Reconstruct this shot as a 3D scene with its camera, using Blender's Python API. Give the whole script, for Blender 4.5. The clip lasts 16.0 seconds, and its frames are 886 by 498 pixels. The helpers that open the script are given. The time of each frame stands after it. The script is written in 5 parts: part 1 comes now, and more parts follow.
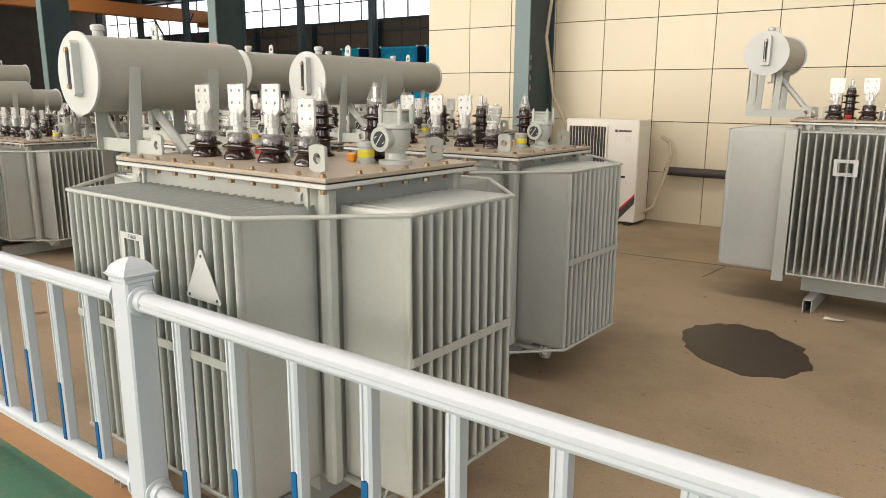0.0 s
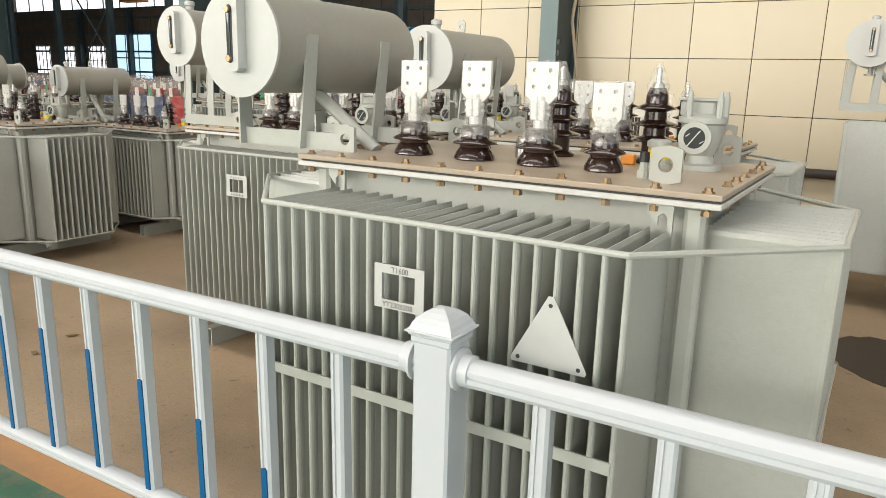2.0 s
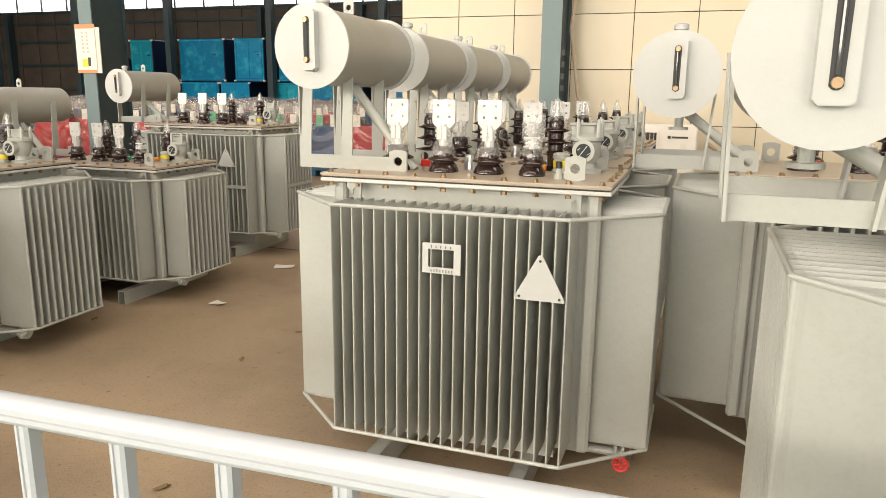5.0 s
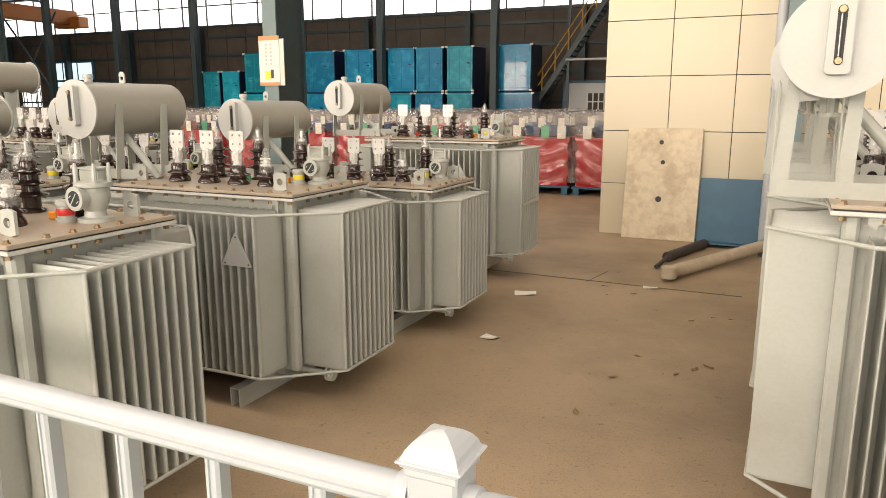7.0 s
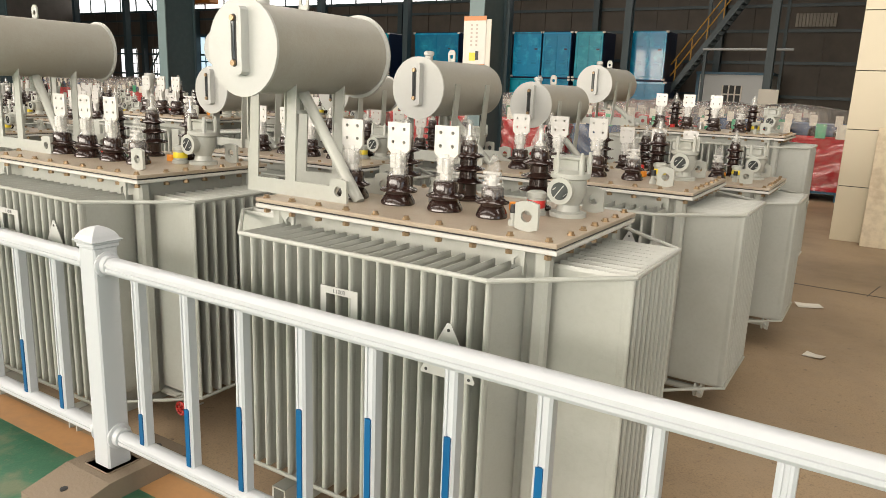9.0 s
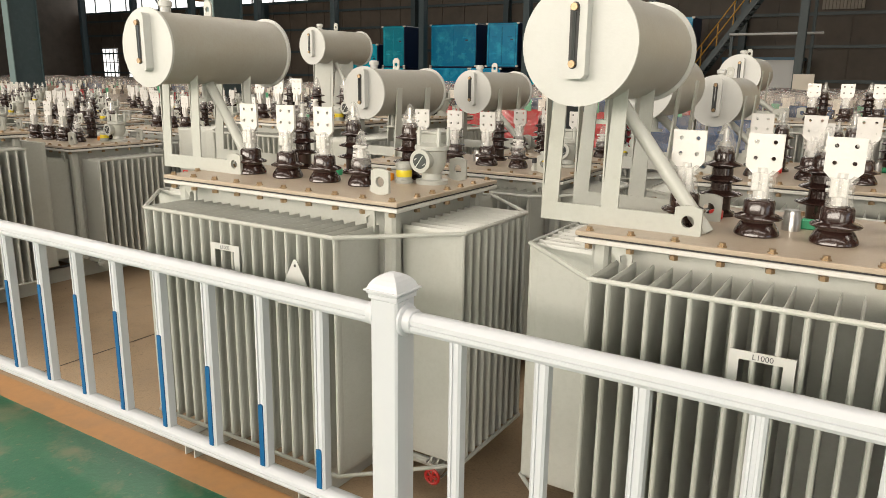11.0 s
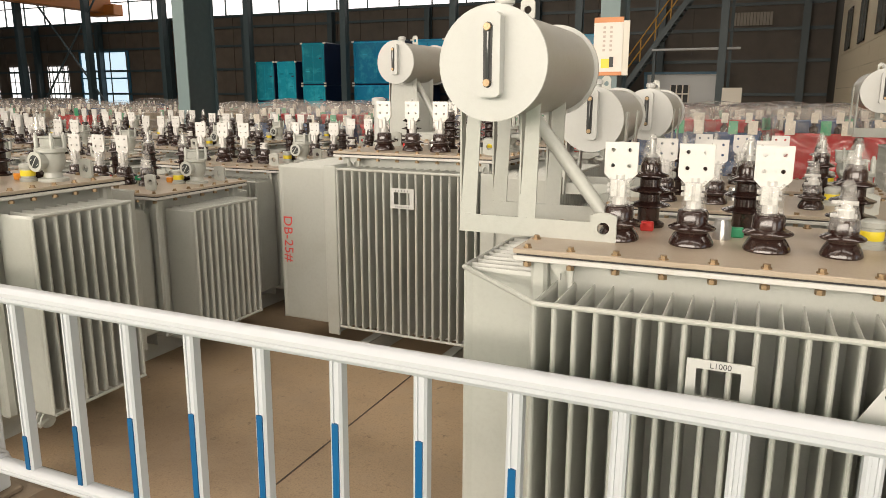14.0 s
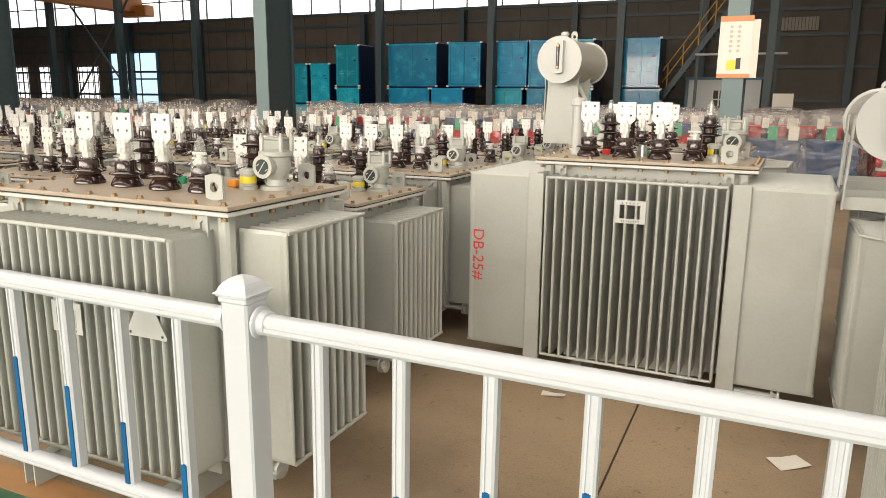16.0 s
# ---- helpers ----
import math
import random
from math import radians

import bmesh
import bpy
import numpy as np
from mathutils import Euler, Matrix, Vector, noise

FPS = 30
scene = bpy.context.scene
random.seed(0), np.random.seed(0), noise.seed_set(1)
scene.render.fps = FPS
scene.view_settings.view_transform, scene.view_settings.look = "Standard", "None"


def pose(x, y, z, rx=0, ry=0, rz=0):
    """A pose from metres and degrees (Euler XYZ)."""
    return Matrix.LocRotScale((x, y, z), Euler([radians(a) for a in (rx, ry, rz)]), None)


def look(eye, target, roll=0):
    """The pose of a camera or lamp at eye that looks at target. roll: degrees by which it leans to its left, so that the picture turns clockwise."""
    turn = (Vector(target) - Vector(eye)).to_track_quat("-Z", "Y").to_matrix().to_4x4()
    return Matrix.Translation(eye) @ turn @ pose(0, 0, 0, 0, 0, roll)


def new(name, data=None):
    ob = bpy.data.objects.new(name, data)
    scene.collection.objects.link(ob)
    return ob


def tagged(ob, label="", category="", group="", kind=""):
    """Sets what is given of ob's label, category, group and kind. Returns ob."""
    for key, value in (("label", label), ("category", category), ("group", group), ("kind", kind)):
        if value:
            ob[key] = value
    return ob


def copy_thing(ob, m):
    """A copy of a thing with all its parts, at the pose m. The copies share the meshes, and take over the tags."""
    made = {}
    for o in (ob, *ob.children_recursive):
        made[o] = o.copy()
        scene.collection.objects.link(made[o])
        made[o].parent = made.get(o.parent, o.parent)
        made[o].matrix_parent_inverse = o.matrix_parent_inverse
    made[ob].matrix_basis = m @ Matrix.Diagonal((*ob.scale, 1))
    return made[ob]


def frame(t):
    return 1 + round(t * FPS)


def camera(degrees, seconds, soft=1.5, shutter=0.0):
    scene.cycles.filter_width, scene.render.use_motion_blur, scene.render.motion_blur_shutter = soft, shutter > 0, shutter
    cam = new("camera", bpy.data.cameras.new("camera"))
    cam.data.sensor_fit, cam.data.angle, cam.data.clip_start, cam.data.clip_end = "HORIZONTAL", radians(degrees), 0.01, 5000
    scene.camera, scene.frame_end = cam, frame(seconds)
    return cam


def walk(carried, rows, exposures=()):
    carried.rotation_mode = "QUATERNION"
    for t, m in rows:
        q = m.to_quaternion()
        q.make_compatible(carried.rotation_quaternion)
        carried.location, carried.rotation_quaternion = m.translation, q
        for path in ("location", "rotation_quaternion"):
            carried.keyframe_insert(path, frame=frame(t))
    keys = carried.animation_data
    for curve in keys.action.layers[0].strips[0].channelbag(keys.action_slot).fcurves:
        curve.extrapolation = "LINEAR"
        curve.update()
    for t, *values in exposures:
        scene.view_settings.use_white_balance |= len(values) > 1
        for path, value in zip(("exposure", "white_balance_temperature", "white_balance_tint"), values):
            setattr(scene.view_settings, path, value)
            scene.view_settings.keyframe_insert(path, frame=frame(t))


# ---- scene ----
cam = camera(63.6, 16.0, soft=0.6)
# seconds, x, y, z of the eye, heading, pitch, roll
PATH = [
    (0, 0.000, 0.000, 1.490, 36.66, -12.19, -0.30),
    (0.5, -0.316, 0.001, 1.472, 35.98, -12.06, -0.36),
    (1, -0.632, -0.030, 1.476, 35.53, -12.08, -0.74),
    (1.5, -0.986, -0.111, 1.487, 32.54, -12.53, -1.06),
    (2, -1.304, -0.108, 1.464, 30.72, -13.19, -1.52),
    (2.5, -1.631, -0.090, 1.481, 29.82, -13.14, -1.59),
    (3, -1.991, -0.109, 1.491, 24.99, -12.98, -1.06),
    (5.5, -3.578, 0.142, 1.486, 18.46, -12.02, -0.68),
    (6, -3.950, 0.117, 1.494, 18.84, -11.75, -0.42),
    (6.5, -4.351, 0.124, 1.476, 20.35, -11.62, -0.29),
    (7, -4.754, 0.152, 1.489, 24.84, -11.49, -0.02),
    (7.5, -5.144, 0.074, 1.483, 25.67, -11.50, -1.19),
    (8, -5.472, -0.002, 1.468, 27.51, -11.68, -2.09),
    (8.5, -5.801, -0.092, 1.474, 32.17, -12.13, -1.86),
    (9, -6.121, -0.252, 1.473, 32.23, -12.84, -2.12),
    (11.5, -7.588, -0.402, 1.483, 31.97, -13.42, -0.60),
    (12, -7.916, -0.448, 1.475, 31.17, -13.12, -0.74),
    (12.5, -8.233, -0.472, 1.488, 29.08, -13.11, 0.14),
    (13, -8.548, -0.398, 1.486, 28.31, -12.96, 0.26),
    (13.5, -8.856, -0.366, 1.485, 27.02, -12.70, 0.01),
    (14, -9.166, -0.376, 1.500, 23.66, -12.13, -0.10),
    (14.5, -9.458, -0.330, 1.484, 23.66, -11.90, -0.04),
    (15, -9.740, -0.316, 1.485, 24.12, -11.73, -1.08),
    (15.5, -10.042, -0.383, 1.490, 24.21, -11.78, -0.73),
    (16, -10.306, -0.385, 1.470, 24.78, -11.84, -0.61),
]
walk(cam, [(t, pose(x, y, z, 90 + p, r, h)) for t, x, y, z, h, p, r in PATH],
     exposures=[(0, 0.0, 6450, 12), (0.6, 0.02, 6350, 8), (2, -0.03, 6300, 9), (3, -0.04, 6450, 11), (5.5, 0.16, 6850, 13), (6.5, 0.15, 7000, 15), (7.5, 0.08, 7100, 15), (9, -0.04, 6650, 11), (11.5, -0.1, 6780, 12), (14.3, -0.16, 6850, 13), (16, -0.03, 6750, 12)])

# ---- world and light ----
world = bpy.data.worlds.new("World")
scene.world = world
world.use_nodes = True
wn = world.node_tree.nodes
sky = wn.new("ShaderNodeTexSky")
sky.sky_type = "NISHITA"
sky.sun_disc = False
sky.sun_elevation, sky.sun_rotation = radians(48), radians(200)
wn["Background"].inputs["Strength"].default_value = 0.12
world.node_tree.links.new(sky.outputs["Color"], wn["Background"].inputs["Color"])


def area(name, eye, target, sx, sy, watts, colour=(1, 0.97, 0.92)):
    """Daylight in an opening of the roof, or fill light in an added wall opening."""
    d = bpy.data.lights.new(name, "AREA")
    d.shape, d.size, d.size_y, d.energy, d.color = "RECTANGLE", sx, sy, watts, colour
    ob = new(name, d)
    ob.matrix_world = look(eye, target)
    return ob


ROOF = 10.0
SKYLIGHTS = [(-9.0, 3.0), (1.5, 3.0), (12.0, 3.0), (24.0, 3.0)]
for sy, sw in SKYLIGHTS:
    for sx in (-40.0, -20.0, 0.0):
        area("skylight_glow", (sx, sy, ROOF - 0.05), (sx + 0.001, sy, 0), 18.0, sw - 0.3, 800 if sy < 10 else 650, (1, 0.92, 0.79))
# Fill lamps in wall openings added out of view, to light the fronts.
area("gate_glow", (3.5, -11.95, 2.8), (3.5, 0, 1.2), 8.6, 5.2, 800, (1, 0.93, 0.81))
area("window_glow", (-17.9, -11.95, 4.2), (-17.9, 0, 1.0), 30.0, 3.4, 4400, (1, 0.92, 0.80))
# Cool side fill from the east, added for faces turned that way.
area("end_gate_glow", (8.95, -2.5, 2.6), (0, -2.5, 1.4), 8.6, 4.8, 200, (0.80, 0.91, 1.0))


# ---- materials ----
def mat(name, colour, rough=0.5, metal=0.0, grain=(), stain=(), bump=0.0, bscale=80.0, alpha=1.0, spec=0.5, coat=0.0, spread=0.0):
    """A painted or raw surface: fine grain and broad stains in the colour, and a fine relief."""
    m = bpy.data.materials.new(name)
    m.use_nodes = True
    nt = m.node_tree
    n, l = nt.nodes, nt.links
    b = n["Principled BSDF"]
    b.inputs["Roughness"].default_value, b.inputs["Metallic"].default_value = rough, metal
    b.inputs["Specular IOR Level"].default_value = spec
    b.inputs["Coat Weight"].default_value = coat
    b.inputs["Alpha"].default_value = alpha
    co = n.new("ShaderNodeTexCoord")
    pos = n.new("ShaderNodeNewGeometry")
    out = n.new("ShaderNodeRGB")
    out.outputs[0].default_value = (*colour, 1)
    cur = out.outputs[0]
    for scale, amount, tint, low, high in (*grain, *stain):
        t = n.new("ShaderNodeTexNoise")
        t.inputs["Scale"].default_value, t.inputs["Detail"].default_value, t.inputs["Roughness"].default_value = scale, 6, 0.6
        l.new(pos.outputs["Position"], t.inputs["Vector"])
        r = n.new("ShaderNodeMapRange")
        r.inputs["From Min"].default_value, r.inputs["From Max"].default_value = low, high
        r.inputs["To Max"].default_value = amount
        l.new(t.outputs["Fac"], r.inputs["Value"])
        x = n.new("ShaderNodeMix")
        x.data_type = "RGBA"
        l.new(r.outputs["Result"], x.inputs["Factor"])
        l.new(cur, x.inputs["A"])
        x.inputs["B"].default_value = (*tint, 1)
        cur = x.outputs["Result"]
    if spread:
        info = n.new("ShaderNodeObjectInfo")
        r = n.new("ShaderNodeMapRange")
        r.inputs["To Min"].default_value, r.inputs["To Max"].default_value = 1 - spread, 1 + spread
        l.new(info.outputs["Random"], r.inputs["Value"])
        h = n.new("ShaderNodeHueSaturation")
        l.new(r.outputs["Result"], h.inputs["Value"])
        l.new(cur, h.inputs["Color"])
        cur = h.outputs["Color"]
    l.new(cur, b.inputs["Base Color"])
    if bump:
        t = n.new("ShaderNodeTexNoise")
        t.inputs["Scale"].default_value, t.inputs["Detail"].default_value = bscale, 5
        l.new(pos.outputs["Position"], t.inputs["Vector"])
        bp = n.new("ShaderNodeBump")
        bp.inputs["Strength"].default_value, bp.inputs["Distance"].default_value = bump, 0.01
        l.new(t.outputs["Fac"], bp.inputs["Height"])
        l.new(bp.outputs["Normal"], b.inputs["Normal"])
    return m


def glow(name, colour, strength):
    m = bpy.data.materials.new(name)
    m.use_nodes = True
    b = m.node_tree.nodes["Principled BSDF"]
    b.inputs["Base Color"].default_value = (*colour, 1)
    b.inputs["Emission Color"].default_value = (*colour, 1)
    b.inputs["Emission Strength"].default_value = strength
    return m


def film_wrap(name, tint, clear, scale=30):
    """Crumpled clear plastic sheet."""
    m = bpy.data.materials.new(name)
    m.use_nodes = True
    nt = m.node_tree
    n, l = nt.nodes, nt.links
    b = n["Principled BSDF"]
    b.inputs["Base Color"].default_value = (*tint, 1)
    b.inputs["Roughness"].default_value = 0.12
    tr = n.new("ShaderNodeBsdfTransparent")
    mx = n.new("ShaderNodeMixShader")
    g = n.new("ShaderNodeNewGeometry")
    t = n.new("ShaderNodeTexNoise")
    t.inputs["Scale"].default_value, t.inputs["Detail"].default_value, t.inputs["Distortion"].default_value = scale, 6, 1.5
    l.new(g.outputs["Position"], t.inputs["Vector"])
    r = n.new("ShaderNodeMapRange")
    r.inputs["From Min"].default_value, r.inputs["From Max"].default_value = 0.35, 0.7
    r.inputs["To Min"].default_value, r.inputs["To Max"].default_value = clear, clear * 0.78
    l.new(t.outputs["Fac"], r.inputs["Value"])
    bp = n.new("ShaderNodeBump")
    bp.inputs["Strength"].default_value, bp.inputs["Distance"].default_value = 0.4, 0.01
    l.new(t.outputs["Fac"], bp.inputs["Height"])
    l.new(bp.outputs["Normal"], b.inputs["Normal"])
    l.new(r.outputs["Result"], mx.inputs["Fac"])
    l.new(b.outputs["BSDF"], mx.inputs[1])
    l.new(tr.outputs["BSDF"], mx.inputs[2])
    l.new(mx.outputs["Shader"], n["Material Output"].inputs["Surface"])
    return m


GREY = mat("grey_paint", (0.41, 0.42, 0.385), 0.32, grain=[(60, 0.16, (0.28, 0.28, 0.25), 0.45, 0.7)], stain=[(2.2, 0.38, (0.29, 0.275, 0.22), 0.48, 0.72), (7, 0.28, (0.44, 0.435, 0.40), 0.55, 0.75)], bump=0.08, bscale=140, spread=0.03)
DRUM = mat("dusty_drum_paint", (0.345, 0.335, 0.295), 0.36, grain=[(60, 0.2, (0.28, 0.25, 0.2), 0.45, 0.7)], stain=[(3, 0.45, (0.30, 0.26, 0.20), 0.46, 0.7)], bump=0.06, bscale=140)
CAP = mat("cap_paint", (0.475, 0.48, 0.46), 0.4, grain=[(50, 0.2, (0.42, 0.42, 0.395), 0.45, 0.7)], stain=[(4, 0.3, (0.40, 0.39, 0.35), 0.5, 0.72)], bump=0.06, bscale=120)
LID = mat("dusty_lid_paint", (0.39, 0.325, 0.25), 0.38, grain=[(90, 0.35, (0.33, 0.26, 0.19), 0.4, 0.7)], stain=[(3.5, 0.6, (0.30, 0.225, 0.155), 0.45, 0.7)], bump=0.1, bscale=200)
EDGE = mat("lid_edge_paint", (0.55, 0.54, 0.51), 0.4, grain=[(40, 0.3, (0.42, 0.37, 0.3), 0.5, 0.7)])
PORC = mat("brown_porcelain", (0.022, 0.010, 0.008), 0.2, grain=[(40, 0.35, (0.08, 0.052, 0.04), 0.5, 0.75)], stain=[(9, 0.4, (0.07, 0.045, 0.033), 0.5, 0.7)], coat=0.4)
ALU = mat("tinned_terminal", (0.58, 0.57, 0.55), 0.34, 0.25, grain=[(60, 0.3, (0.6, 0.58, 0.53), 0.45, 0.7)], bump=0.1)
BOLT = mat("zinc_bolt", (0.33, 0.235, 0.14), 0.38, 0.75, grain=[(200, 0.4, (0.2, 0.12, 0.06), 0.4, 0.7)])
STEEL = mat("bare_steel", (0.55, 0.54, 0.52), 0.3, 0.85)
WRAP = film_wrap("clear_wrap", (0.80, 0.79, 0.75), 0.92, 22)
PVC = mat("white_plastic", (0.50, 0.52, 0.545), 0.34, grain=[(18, 0.10, (0.66, 0.65, 0.62), 0.5, 0.75)], stain=[(5, 0.12, (0.6, 0.57, 0.5), 0.58, 0.8)])
BLUE = mat("blue_strip", (0.0005, 0.088, 0.23), 0.5, spread=0.1, spec=0.3)
BLACK = mat("black_rubber", (0.015, 0.015, 0.016), 0.5)
DARK = mat("dark_slot", (0.03, 0.03, 0.03), 0.6)
GLASS = mat("gauge_glass", (0.05, 0.055, 0.055), 0.06, 0.0, coat=0.6)
YELLOW = mat("yellow_cap", (0.75, 0.60, 0.03), 0.4)
RED = mat("red_plastic", (0.55, 0.03, 0.025), 0.35)
GREEN = mat("green_plastic", (0.02, 0.30, 0.14), 0.35)
ORANGE = mat("orange_plastic", (0.75, 0.27, 0.02), 0.4)
INK = mat("marker_ink", (0.05, 0.05, 0.055), 0.6)
REDINK = mat("red_stencil", (0.62, 0.06, 0.05), 0.6)
CONC = mat("brown_concrete", (0.36, 0.26, 0.163), 0.6, grain=[(120, 0.45, (0.14, 0.10, 0.068), 0.48, 0.68), (38, 0.5, (0.16, 0.112, 0.075), 0.56, 0.7), (9, 0.45, (0.32, 0.245, 0.17), 0.45, 0.7)], stain=[(0.9, 0.6, (0.155, 0.11, 0.072), 0.45, 0.66), (2.7, 0.45, (0.30, 0.225, 0.155), 0.5, 0.68), (16, 0.6, (0.11, 0.08, 0.055), 0.64, 0.7)], bump=0.12, bscale=60, spec=0.35)
GRN = mat("green_floor_paint", (0.03, 0.125, 0.07), 0.3, grain=[(30, 0.3, (0.06, 0.2, 0.11), 0.45, 0.7)], stain=[(5, 0.75, (0.20, 0.185, 0.115), 0.50, 0.64), (1.2, 0.4, (0.09, 0.2, 0.12), 0.45, 0.65), (24, 0.5, (0.22, 0.17, 0.10), 0.60, 0.68)], bump=0.08)
ORL = mat("orange_floor_line", (0.40, 0.21, 0.085), 0.5, grain=[(30, 0.4, (0.3, 0.16, 0.08), 0.42, 0.7)], stain=[(4, 0.5, (0.24, 0.16, 0.10), 0.5, 0.7)])
WET = mat("oil_stain", (0.05, 0.034, 0.022), 0.5, grain=[(6, 0.4, (0.07, 0.05, 0.035), 0.4, 0.7)], spec=0.4)
TILE = mat("cream_tile", (0.60, 0.525, 0.38), 0.35, grain=[(3, 0.25, (0.57, 0.485, 0.335), 0.45, 0.7)], spread=0.05)
JOINT = mat("dark_joint", (0.05, 0.045, 0.035), 0.8)
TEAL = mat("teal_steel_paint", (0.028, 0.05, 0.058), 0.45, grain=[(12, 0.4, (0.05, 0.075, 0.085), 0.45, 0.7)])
# Lit copy of the teal: light on the front flange is put into the colour.
TEALIT = mat("teal_steel_lit", (0.14, 0.20, 0.205), 0.45, grain=[(12, 0.3, (0.12, 0.18, 0.19), 0.45, 0.7)])
WALLD = mat("brown_cladding", (0.088, 0.071, 0.055), 0.6, grain=[(1.5, 0.5, (0.042, 0.034, 0.028), 0.4, 0.7)], stain=[(0.35, 0.4, (0.12, 0.10, 0.078), 0.5, 0.68)])
ROOFM = mat("dark_roof", (0.05, 0.05, 0.05), 0.7, grain=[(2, 0.4, (0.035, 0.035, 0.035), 0.4, 0.7)])
PLAST = mat("pale_plaster", (0.32, 0.29, 0.25), 0.8, grain=[(2, 0.4, (0.42, 0.39, 0.34), 0.4, 0.7)])
SKYM = glow("daylight_pane", (1.0, 1.0, 1.0), 1.5)
# The broad paler patches put glossy highlights into the cabinet fronts' colour.
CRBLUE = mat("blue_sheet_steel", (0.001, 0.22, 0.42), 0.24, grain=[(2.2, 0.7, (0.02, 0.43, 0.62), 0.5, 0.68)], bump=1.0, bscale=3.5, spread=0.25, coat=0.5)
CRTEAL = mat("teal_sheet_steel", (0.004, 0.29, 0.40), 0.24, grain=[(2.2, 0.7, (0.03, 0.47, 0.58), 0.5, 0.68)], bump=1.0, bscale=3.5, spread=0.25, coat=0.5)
# Shade on the cabinets' sides is put into this navy; latches share it.
CRDARK = mat("navy_shaded_steel", (0.006, 0.02, 0.06), 0.3)
REDCLOTH = mat("red_enamel", (0.42, 0.012, 0.018), 0.16, stain=[(4, 0.3, (0.3, 0.01, 0.012), 0.45, 0.7)])
BLUECLOTH = mat("blue_enamel", (0.03, 0.075, 0.17), 0.25, stain=[(3, 0.5, (0.05, 0.06, 0.08), 0.45, 0.65)])
SHEET = film_wrap("dusty_plastic_sheet", (0.72, 0.67, 0.62), 0.975, 9)
SLAB = mat("worn_board", (0.66, 0.56, 0.40), 0.7, grain=[(14, 0.4, (0.36, 0.28, 0.19), 0.42, 0.7)], stain=[(4, 0.6, (0.40, 0.29, 0.19), 0.48, 0.64)])
BLSHEET = mat("blue_board", (0.02, 0.10, 0.17), 0.45, grain=[(5, 0.5, (0.04, 0.14, 0.22), 0.4, 0.7)])
PIPEW = mat("dusty_pipe", (0.45, 0.37, 0.27), 0.6, grain=[(10, 0.5, (0.3, 0.22, 0.15), 0.42, 0.7)])
PIPED = mat("dark_lagging", (0.045, 0.035, 0.03), 0.6)
PAPER = mat("paper", (0.7, 0.66, 0.58), 0.8)
ACW = mat("aircon_white", (0.74, 0.70, 0.62), 0.4, stain=[(3, 0.2, (0.6, 0.54, 0.45), 0.5, 0.75)])
CRANE = mat("orange_crane", (0.42, 0.15, 0.03), 0.5)
CABIN = mat("cabin_panel", (0.55, 0.57, 0.57), 0.5)
STAIRY = mat("yellow_handrail", (0.45, 0.24, 0.03), 0.5)
POSTER = mat("poster_paper", (0.70, 0.67, 0.61), 0.5, stain=[(3.2, 0.35, (0.72, 0.50, 0.34), 0.5, 0.7)])
POSTERO = mat("poster_orange", (0.62, 0.25, 0.10), 0.5)
INKP = mat("pale_ink", (0.52, 0.44, 0.38), 0.7)
CONBASE = mat("concrete_block", (0.20, 0.155, 0.11), 0.8, grain=[(30, 0.4, (0.2, 0.15, 0.1), 0.4, 0.7)], bump=0.2)


